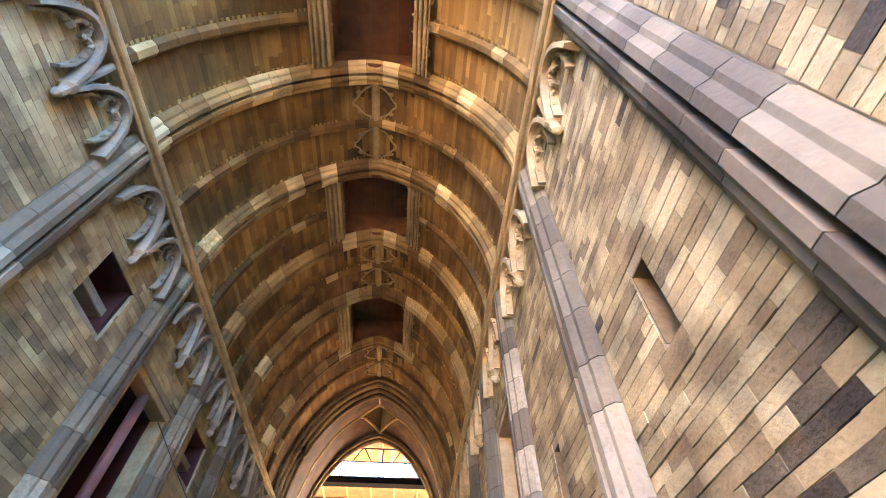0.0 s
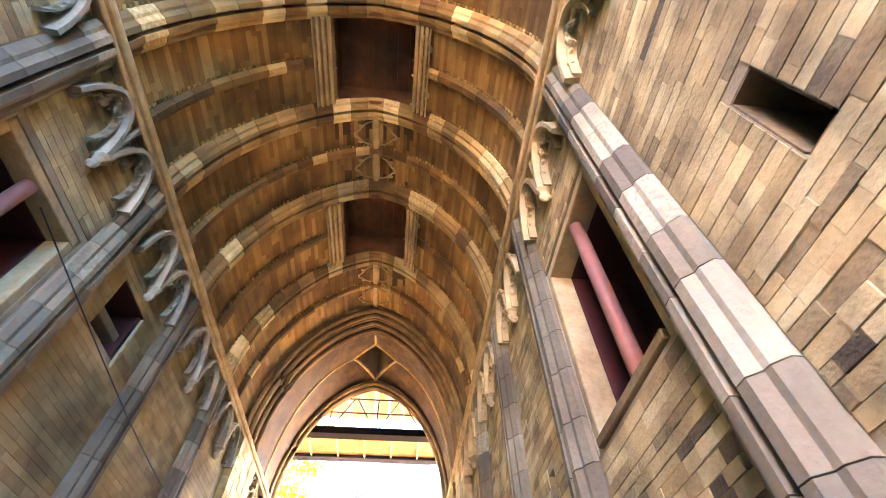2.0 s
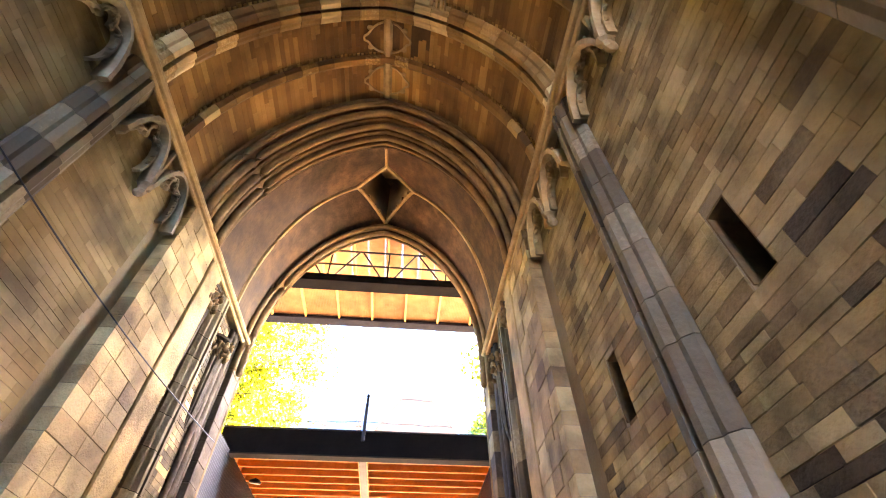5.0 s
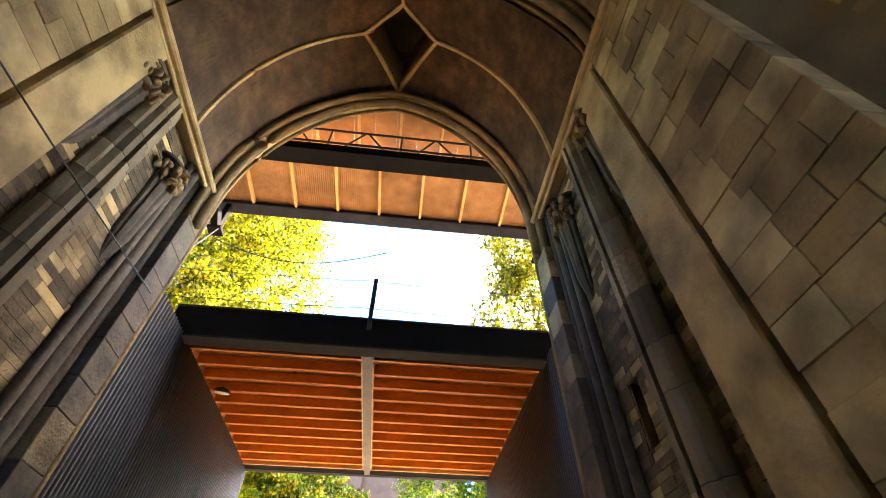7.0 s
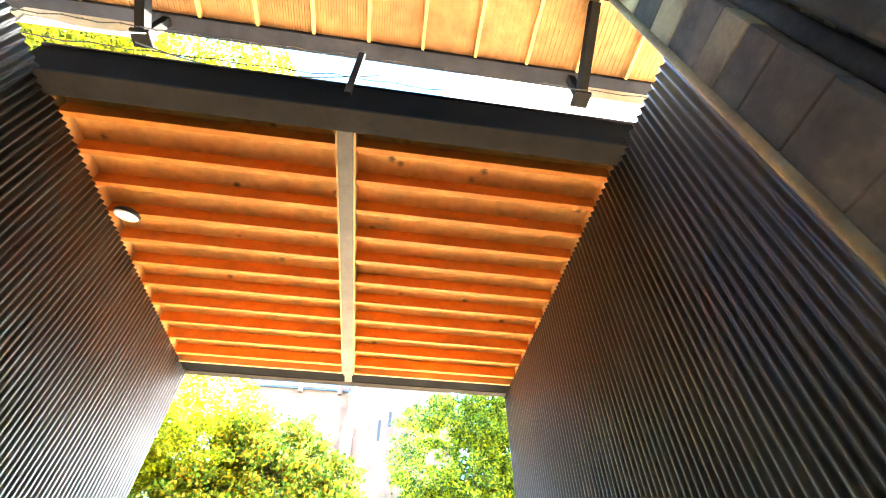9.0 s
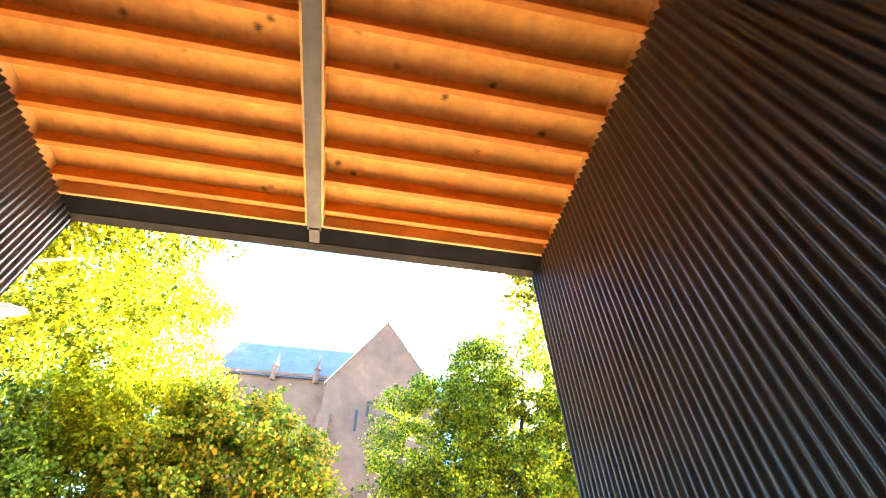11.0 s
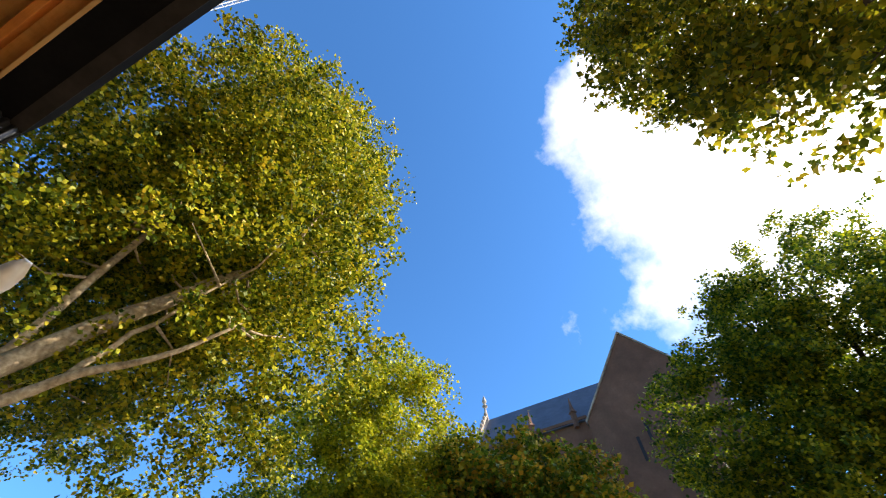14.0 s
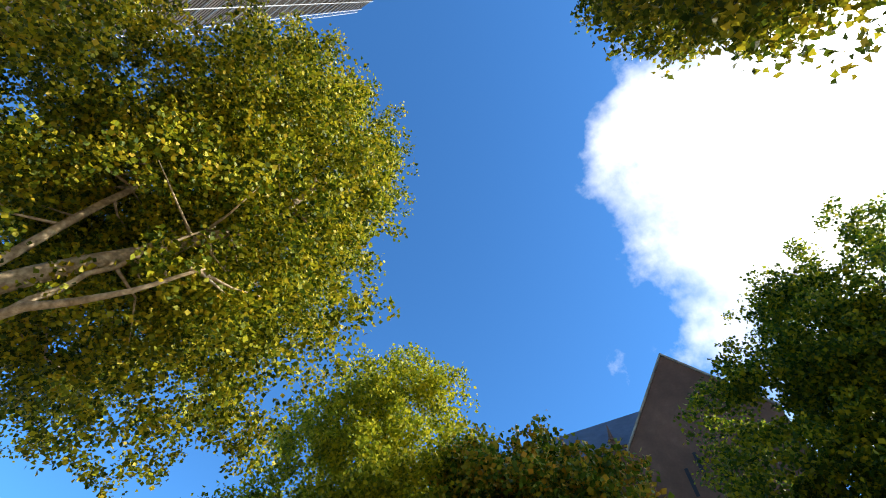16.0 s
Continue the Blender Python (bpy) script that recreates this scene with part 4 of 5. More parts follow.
part("bottom_flange", box_bm(CX0 - 0.25, CX1 + 0.25, -0.10, 0.12, CZ - 0.08, CZ - 0.05), m_edge, fb)
part("top_flange", box_bm(CX0 - 0.25, CX1 + 0.25, -0.10, 0.12, CZ + 0.44, CZ + 0.47), m_black, fb)
stk = part("stub_post", box_bm(0.0, 0.07, 18.64, 18.70, CZ + 0.25, 6.75, bevel=0.005), m_black)
tagged(stk, "short black steel post standing on the front beam", "post")
for z, sag in ((6.70, 0.05), (6.12, 0.04)):
    wire = empty("barbed_wire", (0, 18.67, z))
    tagged(wire, "thin rusty barbed wire strung along the front beam", "wire", "barbed wires")
    for xa, xb in ((-4.6, 0.03), (0.03, 4.6)):
        bm = bmesh.new()
        line = [(xa + (xb - xa) * k / 24, 0.012 * math.sin(k * 2.1), -sag * math.sin(math.pi * k / 24) + 0.008 * math.sin(k * 1.7)) for k in range(25)]
        tube(bm, line, 0.006, 5)
        for k in range(1, 24):
            x, y, z1 = line[k]
            tube(bm, [(x - 0.02, y, z1 - 0.025), (x + 0.02, y, z1 + 0.025)], 0.004, 4)
        part("strand", bm, m_black, wire)
bm = bmesh.new()
tube(bm, [(-3.35, 19.5, 8.6), (-3.42, 19.2, 7.7), (-3.5, 18.75, 6.75), (-3.32, 18.7, 6.3), (-3.2, 18.68, 5.93)], 0.012, 6)
hc = part("hanging_cable", bm, m_black)
tagged(hc, "black cable dropping from the roof to the beam", "cable")
eb = empty("end_beam", (0, 23.35, 0))
tagged(eb, "black steel end beam of the covered way with grey flange", "beam")
part("web", box_bm(CX0 - 0.1, CX1 + 0.1, -0.02, 0.22, CZ + 0.004, CZ + 0.45), m_matt, eb)
part("bottom_flange", box_bm(CX0 - 0.1, CX1 + 0.1, 0.10, 0.22, CZ - 0.02, CZ + 0.0), m_edge, eb)
part("inner_flange", box_bm(CX0 - 0.1, CX1 + 0.1, -0.16, 0.10, CZ - 0.012, CZ + 0.0), m_matt, eb)
part("bracket", box_bm(0.0, 0.11, -0.14, 0.08, CZ - 0.03, CZ - 0.012), m_flange, eb)

# round lamp under the ceiling
lp = empty("ceiling_lamp", (-2.33, 20.25, CZ))
tagged(lp, "round white floodlight on a black bracket, switched off", "lamp")
bm = bmesh.new()
rings = [[(r * math.cos(k * 0.3927), r * math.sin(k * 0.3927), z) for k in range(16)] for r, z in ((0.05, 0.06), (0.11, 0.03), (0.135, 0.0), (0.13, -0.025))]
loft(bm, rings)
bmesh.ops.transform(bm, matrix=pose(0.02, -0.02, -0.02, 18, 6, 0), verts=bm.verts[:])
lamp_shade = part("shade", bm, m_black, lp)
bm = bmesh.new()
loft(bm, [[(r * math.cos(k * 0.3927), r * math.sin(k * 0.3927), z) for k in range(16)] for r, z in ((0.125, -0.027), (0.11, -0.04), (0.05, -0.048))])
bmesh.ops.transform(bm, matrix=pose(0.02, -0.02, -0.02, 18, 6, 0), verts=bm.verts[:])
part("lens", bm, m_white, lamp_shade, "white domed lens")
bm = bmesh.new()
tube(bm, [(0.02, -0.02, 0.03), (0.0, 0.02, 0.14), (0, 0.02, 0.17)], 0.02, 8)
part("bracket", bm, m_black, lp)

# ---- high protection roof in front of the tower ----
hr_ = empty("protection_roof", (0, 19.0, 9.5))
tagged(hr_, "high timber protection roof with dark edge beams", "roof")
bm = bmesh.new()
nx = 300
for i in range(nx):
    x = -6.5 + 13.0 * i / nx
    box(bm, x + 0.002, x + 0.039, -0.9, 0.75, 0.06 + 0.006 * (i % 2), 0.09)
box(bm, -6.5, 6.5, -0.9, 0.75, 0.094, 0.11)
part("roof_sheet", bm, m_roofboard, hr_, "brown ribbed roof sheet")
me = mesh_of(box_bm(-0.025, 0.025, -0.68, 0.5, -0.03, 0.06), "rafter", m_pine)
for k in range(-7, 8):
    piece("rafter", me, hr_, Matrix.Translation((-0.2 + 0.91 * k, 0, 0)))
part("edge_beam", box_bm(-6.5, 6.5, 0.48, 0.78, -0.06, 0.05, bevel=0.01), m_felt, hr_, "dark felt covered edge")
part("inner_beam", box_bm(-6.5, 6.5, -1.05, -0.68, -0.05, 0.20, bevel=0.01), m_matt, hr_)
bm = bmesh.new()
tube(bm, [(-3.4 + 3.5 * k / 20, 0.55, -1.15 - 0.5 * math.sin(math.pi * k / 20)) for k in range(21)], 0.012, 5)
part("slack_cable", bm, m_black, hr_)
for sx, x in ((-1, -3.45), (1, 3.35)):
    bm = bmesh.new()
    loft(bm, [[(x - 0.07, y, z - 0.1), (x + 0.07, y, z - 0.1), (x + 0.07, y + 0.04, z + 0.1), (x - 0.07, y + 0.04, z + 0.1)] for y, z in ((-0.66, 0.0), (0.5, -0.82))])
    part("hanger", bm, m_matt, hr_)
    post_ = part("hanger_post", box_bm(x - 0.06, x + 0.06, 0.52, 0.66, -0.85, -0.06, bevel=0.008), m_matt, hr_)
    part("hanger_shoe", box_bm(x - 0.14, x + 0.14, 0.46, 0.72, -0.92, -0.85, bevel=0.006), m_matt, post_)
    xa, xb = sorted((x + sx * 0.1, x + sx * 1.9))
    part("end_panel", box_bm(xa, xb, 0.55, 0.62, -0.85, -0.42, bevel=0.008), m_galv, hr_, "galvanised side panel")
up = empty("upper_roof", (0, 18.9, 11.3))
tagged(up, "orange boarded upper roof behind scaffold trusses", "roof")
bm = bmesh.new()
for i in range(26):
    x = -6.5 + 0.5 * i
    box(bm, x + 0.004, x + 0.496, -1.15, 1.2, 0.0 + 0.004 * (i % 2), 0.03)
part("roof_boards", bm, m_upper, up)
me = mesh_of(box_bm(-0.03, 0.03, -1.15, 1.2, -0.09, 0.0), "rafter", m_pine)
for k in range(-6, 7):
    piece("rafter", me, up, Matrix.Translation((0.1 + 0.98 * k, 0, 0)))
ts = empty("scaffold_truss", (0, 18.35, 9.7))
tagged(ts, "dark tubular lattice truss with couplers", "scaffold")
for z in (0.05, 0.75, 1.3):
    bm = bmesh.new()
    tube(bm, [(-6.5, 0, z), (6.5, 0, z)], 0.028, 8)
    part("chord", bm, m_black, ts)
for k in range(-4, 5):
    x = 0.15 + 1.6 * k
    for dx in (-0.75, 0.0, 0.75):
        bm = bmesh.new()
        tube(bm, [(x, 0.02, 0.05), (x + dx, 0.02, 1.3)], 0.024, 7)
        part("brace", bm, m_black, ts)
    bm = bmesh.new()
    bmesh.ops.create_icosphere(bm, subdivisions=2, radius=0.06, matrix=Matrix.Translation((x, 0, 0.06)))
    part("coupler", bm, m_black, ts)

# ---- scaffolded tower front ----
sc = empty("tower_scaffold", (0, 19.9, 0))
tagged(sc, "tall tower scaffold sheeted in brown netting with white tubes", "scaffold")
SX, SZ0, SZ1 = 13.2, 13.5, 76.0
nlift = 31
for k in range(nlift):
    z = SZ0 + (SZ1 - SZ0) * k / nlift
    h = (SZ1 - SZ0) / nlift
    bm = bmesh.new()
    box(bm, -SX, SX, -0.03, 0.0, z + 0.10, z + h - 0.03)
    net = part("netting", bm, m_net, sc)
    bm = bmesh.new()
    tube(bm, [(-SX - 0.25, 0.06, z), (SX + 0.25, 0.06, z)], 0.04, 6)
    part("ledger", bm, m_galv, sc)
    for q in range(1, 5):
        part("toe_rail", box_bm(-SX, SX, 0.0, 0.03, z + h * q / 5 - 0.03, z + h * q / 5), m_bark_d, net)
    bm = bmesh.new()
    box(bm, -SX, SX, -1.6, -0.05, z - 0.03, z + 0.02)
    part("deck", bm, m_bark, sc)
for k in range(0, 14):
    x = -SX + 2 * SX * k / 13
    bm = bmesh.new()
    tube(bm, [(x, 0.12, SZ0), (x, 0.12, SZ1 + 0.6)], 0.03, 6)
    part("standard", bm, m_galv, sc)
for sx in (-1, 1):
    for k in range(nlift):
        z, h = SZ0 + (SZ1 - SZ0) * k / nlift, (SZ1 - SZ0) / nlift
        bm = bmesh.new()
        tube(bm, [(sx * SX, 0.12, z), (sx * (SX + 0.75), 0.12, z)], 0.028, 6)
        tube(bm, [(sx * SX, 0.12, z), (sx * (SX + 0.75), 0.12, z + h)], 0.024, 6)
        part("edge_brace", bm, m_galv, sc)
    bm = bmesh.new()
    tube(bm, [(sx * (SX + 0.75), 0.12, SZ0), (sx * (SX + 0.75), 0.12, SZ1)], 0.03, 6)
    part("standard", bm, m_galv, sc)
part("core", box_bm(-SX + 1.5, SX - 1.5, -2.6, -1.7, SZ0, SZ1 - 2), m_brick, sc)

# lamp on the outside of the covered way
sl = empty("wall_floodlight", (-3.3, 24.4, 4.8))
tagged(sl, "white floodlight on a short arm", "lamp")
bm = bmesh.new()
loft(bm, [[(x, -0.11 * w, -0.035 * w), (x, 0.11 * w, -0.035 * w), (x, 0.09 * w, 0.035 * w), (x, -0.09 * w, 0.035 * w)] for x, w in ((-0.34, 0.55), (-0.25, 0.9), (0.05, 1.0), (0.25, 0.8), (0.40, 0.35))])
part("shade", bm, m_white, sl, smooth=True)
bm = bmesh.new()
tube(bm, [(-0.1, 0, 0.06), (-0.25, -0.3, 0.1), (-0.25, -0.7, 0.1)], 0.025, 8)
part("arm", bm, m_black, sl)
bm = bmesh.new()
tube(bm, [(-0.25, -0.7, -4.1), (-0.25, -0.7, 0.2)], 0.04, 8)
part("pole", bm, m_black, sl)

# ---- trees ----
def tree(name, label, base, limbs, lobes, n_leaves, size, leaf_mat, bark, seed, cluster=55, spread=0.42, shell=0.5, lobed=False):
    """Tapered trunk and limbs, and a crown of single leaves in clumps within the lobes."""
    rs = np.random.RandomState(seed)
    root = empty(name, base)
    tagged(root, label, "tree")
    b = Vector(base)
    bm = bmesh.new()
    along = []
    for pts, r0, r1 in limbs:
        pts = [Vector(p) - b for p in pts]
        fine = []
        for p, q in zip(pts, pts[1:]):
            for s in range(4):
                f = p.lerp(q, s / 4)
                fine.append(f + Vector(rs.normal(0, 0.04, 3)))
        fine.append(pts[-1])
        along += [p.lerp(q, s / 3) for p, q in zip(fine[3:], fine[4:]) for s in range(3)]
        tube(bm, fine, [r0 + (r1 - r0) * i / (len(fine) - 1) for i in range(len(fine))], 9)
    ncl = max(6, n_leaves // cluster)
    vol = np.array([r[0] * r[1] * r[2] for _, r in lobes]) ** 0.8
    pick = rs.choice(len(lobes), ncl, p=vol / vol.sum())
    d = rs.normal(size=(ncl, 3))
    d /= np.linalg.norm(d, axis=1)[:, None]
    rad = rs.uniform(shell ** 3, 1.0, ncl) ** (1 / 3)
    cen = np.array([lobes[i][0] for i in pick], float) + d * rad[:, None] * np.array([lobes[i][1] for i in pick], float)
    cen -= np.array(base)
    for i in range(0, ncl, 3):
        c = Vector(cen[i])
        j = min(along, key=lambda p: (p - c).length)
        if (j - c).length > 2.0:
            continue
        m = j.lerp(c, 0.5) + Vector((0, 0, -0.15)) + Vector(rs.normal(0, 0.15, 3))
        tube(bm, [j, m, c], [0.045, 0.026, 0.010], 5)
    part("trunk", bm, bark, root, smooth=True)
    idx = rs.randint(0, ncl, n_leaves)
    tufts = 7
    tuft = cen[:, None, :] + np.clip(rs.normal(size=(ncl, tufts, 3)), -1.6, 1.6) * spread * rs.uniform(0.7, 1.3, ncl)[:, None, None] * np.array([1, 1, 0.8])
    near = tuft[idx, rs.randint(0, tufts, n_leaves)]
    pos = near + np.clip(rs.normal(size=(n_leaves, 3)), -1.8, 1.8) * spread * 0.42 * np.array([1, 1, 0.75])
    if lobed:
        shape = np.array([(0, 0, 0), (-0.48, 0.30, 0.08), (-0.24, 0.58, 0.0), (0, 1.0, -0.12), (0.26, 0.56, 0.0), (0.5, 0.28, 0.08)])
    else:
        shape = np.array([(0, 0, 0), (-0.44, 0.46, 0.07), (0, 1.0, -0.1), (0.44, 0.46, 0.07)])
    nrm = rs.normal(size=(n_leaves, 3)) * 0.75 + np.array([0, 0, 0.55])
    nrm /= np.linalg.norm(nrm, axis=1)[:, None]
    t = np.cross(nrm, rs.normal(size=(n_leaves, 3)))
    t /= np.linalg.norm(t, axis=1)[:, None]
    s = np.cross(nrm, t)
    sz = (size * rs.uniform(0.6, 1.25, n_leaves))[:, None, None]
    v = pos[:, None, :] + sz * (shape[None, :, 0:1] * s[:, None, :] + shape[None, :, 1:2] * t[:, None, :] + shape[None, :, 2:3] * nrm[:, None, :])
    k = len(shape)
    me = bpy.data.meshes.new("crown")
    me.vertices.add(n_leaves * k)
    me.vertices.foreach_set("co", v.reshape(-1))
    me.loops.add(n_leaves * k)
    me.loops.foreach_set("vertex_index", np.arange(n_leaves * k))
    me.polygons.add(n_leaves)
    me.polygons.foreach_set("loop_start", np.arange(0, n_leaves * k, k))
    me.update(calc_edges=True)
    me.materials.append(leaf_mat)
    cr = new("crown", me)
    cr.parent = root
    tagged(cr, kind="stuff")
    return root


tree("plane_tree", "large plane tree with yellowing leaves and pale bark", (-12.6, 25.0, 0),
     [([(-12.6, 25, 0), (-11.2, 25.3, 4.5), (-9.5, 25.8, 7.2), (-8.0, 27.3, 10.2), (-6.4, 28.6, 12.2), (-5.6, 29.0, 15.5)], 0.34, 0.07),
      ([(-9.5, 25.8, 7.2), (-8.6, 26, 11), (-8.0, 26.2, 15), (-6.8, 26.8, 18.5)], 0.12, 0.03),
      ([(-11.2, 25.3, 4.5), (-9.6, 26.1, 6.6), (-8.5, 26.75, 7.5), (-7.2, 27.5, 8.0), (-5.8, 28.2, 9.0)], 0.17, 0.03),
      ([(-8.0, 27.3, 10.2), (-7.4, 28.2, 11.4), (-6.6, 28.4, 13.4)], 0.09, 0.02),
      ([(-8.5, 26.75, 7.5), (-7.4, 27.2, 9.0), (-6.2, 27.8, 10.6)], 0.08, 0.02),
      ([(-11.2, 25.3, 4.5), (-11.8, 27, 9), (-11.0, 29, 14), (-10.0, 30, 18)], 0.15, 0.04)],
     [((-7.6, 28.8, 16.0), (4.3, 4.2, 6.0)), ((-9.5, 27.0, 13.0), (5.0, 4.0, 5.0)), ((-6.6, 29.6, 12.0), (3.3, 3.4, 3.8)), ((-10.5, 30.0, 11.5), (5.0, 4.0, 4.5)), ((-6.0, 26.2, 17.0), (3.2, 2.4, 4.0)), ((-12.5, 30.5, 19.0), (5.5, 4.5, 5.5)), ((-8.6, 29.5, 22.5), (4.2, 4.0, 5.0)), ((-11.5, 26.5, 17.0), (4.5, 3.5, 5.0)), ((-15.5, 28.5, 14.0), (5.0, 4.5, 6.0)), ((-8.8, 25.2, 19.5), (4.4, 2.6, 4.2)), ((-10.8, 23.4, 14.2), (3.9, 2.4, 4.4)), ((-13.0, 25.0, 10.5), (4.0, 3.2, 3.6)), ((-12.5, 27.0, 21.5), (4.0, 2.6, 3.6)), ((-8.5, 22.2, 15.4), (2.7, 1.0, 1.6)), ((-5.6, 23.9, 15.4), (2.0, 1.0, 1.4)), ((-7.7, 22.0, 12.8), (1.7, 0.8, 1.2)), ((-8.6, 21.9, 12.6), (2.4, 0.9, 2.0)), ((-7.2, 22.9, 11.2), (2.0, 0.9, 1.4)), ((-4.7, 29.6, 14.0), (1.8, 1.8, 3.0)), ((-5.6, 28.4, 20.5), (2.2, 2.0, 3.0))],
     320000, 0.132, m_leaf_y, m_bark, 11, cluster=230, spread=0.40, shell=0.4)
tree("plane_tree", "plane tree with overhanging yellow-green branches against the sun", (22.0, 29.0, 0),
     [([(22.0, 29.0, 0), (20.8, 29.0, 6), (17.6, 29.0, 11), (13.2, 29.2, 14.6), (9.6, 29.2, 17.0), (6.5, 29.2, 19.0)], 0.42, 0.04),
      ([(17.6, 29.0, 11), (13.5, 29.4, 12.2), (10, 29.4, 12.6), (6.8, 29.4, 12.0)], 0.17, 0.03),
      ([(20.8, 29.0, 6), (15.5, 29.2, 9.0), (11.5, 29.2, 10.2), (8.3, 29.4, 9.8)], 0.15, 0.03)],
     # the last four lobes are unseen, added to break up sun on the exit
     [((8.6, 29.2, 18.5), (4.0, 2.0, 5.2)), ((9.0, 29.4, 12.8), (3.3, 1.0, 3.0)), ((9.6, 29.3, 9.8), (2.9, 0.8, 2.0)), ((13.0, 29.4, 15.0), (4.2, 0.9, 4.0)), ((6.2, 29.4, 15.0), (1.8, 1.4, 3.4)), ((7.0, 29.3, 20.5), (1.9, 1.6, 3.4)), ((6.3, 29.5, 11.6), (1.5, 1.2, 2.2)), ((7.4, 29.4, 8.3), (1.4, 0.9, 1.6)), ((10.2, 29.4, 7.3), (2.4, 1.1, 1.6)), ((13.0, 29.4, 8.3), (2.2, 1.2, 1.8)), ((20.0, 28.5, 17.0), (4.6, 3.6, 5.0)), ((19.0, 26.0, 13.5), (3.4, 2.6, 3.6)), ((13.6, 24.0, 14.4), (4.8, 2.2, 4.4)), ((17.5, 24.6, 17.0), (4.0, 2.6, 4.0))],
     125000, 0.165, m_leaf_b, m_bark_d, 12, cluster=95, spread=0.36, lobed=True)
tree("broadleaf_tree", "round green tree in front of the church", (9.8, 46.5, 0),
     [([(9.8, 46.5, 0), (9.8, 46.5, 5), (10.5, 46.4, 11), (12.0, 46.2, 20)], 0.4, 0.06), ([(9.8, 46.5, 4), (12.8, 46, 9), (15.2, 46, 13)], 0.24, 0.04), ([(9.8, 46.5, 4), (6.5, 46, 9), (4.4, 46, 12.5)], 0.24, 0.04), ([(9.8, 46.5, 6), (12, 45, 12), (13, 45, 17)], 0.2, 0.04)],
     [((12.0, 46.5, 16.4), (4.6, 4.5, 7.0)), ((16.0, 46.3, 12.8), (3.9, 4.0, 4.8)), ((5.6, 46.3, 12.2), (4.4, 4.0, 5.2)), ((10.5, 45.5, 9.0), (8.4, 4.5, 4.4)), ((9.0, 46.2, 13.5), (3.6, 4.0, 5.0)), ((8.2, 46.0, 17.0), (2.6, 3.0, 3.6)), ((14.6, 46.0, 18.0), (2.2, 2.6, 3.0))],
     190000, 0.175, m_leaf_m, m_bark_d, 13, cluster=260, spread=0.50, shell=0.6)
tree("chestnut_tree", "dark chestnut tree with browning leaves", (-4.2, 41, 0),
     [([(-4.2, 41, 0), (-4.2, 41, 3), (-4.0, 41, 8.5)], 0.35, 0.06), ([(-4.2, 41, 2.5), (-6.8, 41, 5), (-7.6, 41, 7.5)], 0.2, 0.04), ([(-4.2, 41, 2.5), (-1.6, 41, 5), (-1.0, 41, 8)], 0.2, 0.04)],
     [((-4.6, 41, 8.2), (4.0, 3.6, 4.2)), ((-7.4, 41, 6.8), (2.8, 3.2, 3.6)), ((-1.9, 41, 7.2), (2.2, 3.2, 3.6)), ((-4.2, 40, 4.2), (5.2, 3.4, 2.8)), ((-5.4, 40.6, 11.2), (1.2, 1.2, 1.2)), ((-3.4, 40.8, 11.4), (1.0, 1.0, 1.1))],
     110000, 0.18, m_leaf_d, m_bark_d, 14, cluster=200, spread=0.42, shell=0.55)
tree("broadleaf_tree", "yellow-green tree beside the chestnut", (-10.2, 40.5, 0),
     [([(-10.2, 40.5, 0), (-10.2, 40.5, 5), (-10.4, 40.2, 17)], 0.3, 0.05), ([(-10.2, 40.5, 4), (-7.2, 40.2, 8.5), (-6.2, 40, 11.5)], 0.16, 0.03), ([(-10.2, 40.5, 4), (-13, 40, 9)], 0.16, 0.03)],
     [((-10.6, 40.5, 14.5), (3.8, 3.2, 5.6)), ((-7.8, 40.3, 11.0), (2.4, 3.0, 3.8)), ((-14.0, 40.5, 12.5), (4.6, 3.4, 6.0)), ((-10.5, 41.5, 8), (3.5, 2.6, 3.0))],
     95000, 0.165, m_leaf_yg, m_bark_d, 15, cluster=200, spread=0.46)
tree("broadleaf_tree", "dark green tree at the edge of the square", (-14.5, 38, 0),
     [([(-14.5, 38, 0), (-14.5, 38, 4), (-14.2, 38, 9.5)], 0.3, 0.05), ([(-14.5, 38, 3), (-17.5, 38, 6.5), (-18.6, 38, 9)], 0.17, 0.03), ([(-14.5, 38, 3), (-11.8, 38, 6), (-11.0, 38, 8.2)], 0.15, 0.03)],
     [((-14.0, 38, 8.2), (4.0, 2.6, 3.4)), ((-18.6, 38, 8.0), (3.6, 2.6, 3.8)), ((-11.2, 38, 6.4), (2.6, 2.2, 2.4))],
     52000, 0.165, m_leaf_g, m_bark_d, 16, cluster=80, spread=0.42)
tree("autumn_tree", "small sparse tree with orange autumn leaves", (31.5, 59, 0),
     [([(31.5, 59, 0), (31.5, 59, 9), (31.3, 59, 15), (31.0, 59, 21)], 0.3, 0.04), ([(31.5, 59, 9), (34.5, 59, 14), (36, 59, 19)], 0.18, 0.03), ([(31.5, 59, 8), (29, 59, 12), (28, 59, 16)], 0.16, 0.03)],
     [((31.2, 59, 19.0), (2.9, 2.4, 2.8)), ((35.4, 59, 16.6), (2.8, 2.4, 3.2)), ((28.8, 59, 15.0), (2.2, 2.2, 2.6)), ((32.5, 59, 13.0), (3.6, 2.4, 2.6))],
     17000, 0.25, m_leaf_a, m_bark_d, 17, cluster=40, spread=0.4)

# ---- church ----
ch = empty("church", (2.6, 61, 0))
tagged(ch, "brick church with tall gable and blue slate transept roof", "church")
bm = bmesh.new()
out = [(-5.6, 0), (5.6, 0), (5.6, 25.2), (0, 33.2), (-5.6, 25.2)]
loft(bm, [[(x, y, z) for x, z in out] for y in (0.0, 0.8)])
gable = part("gable_wall", bm, m_brick, ch)
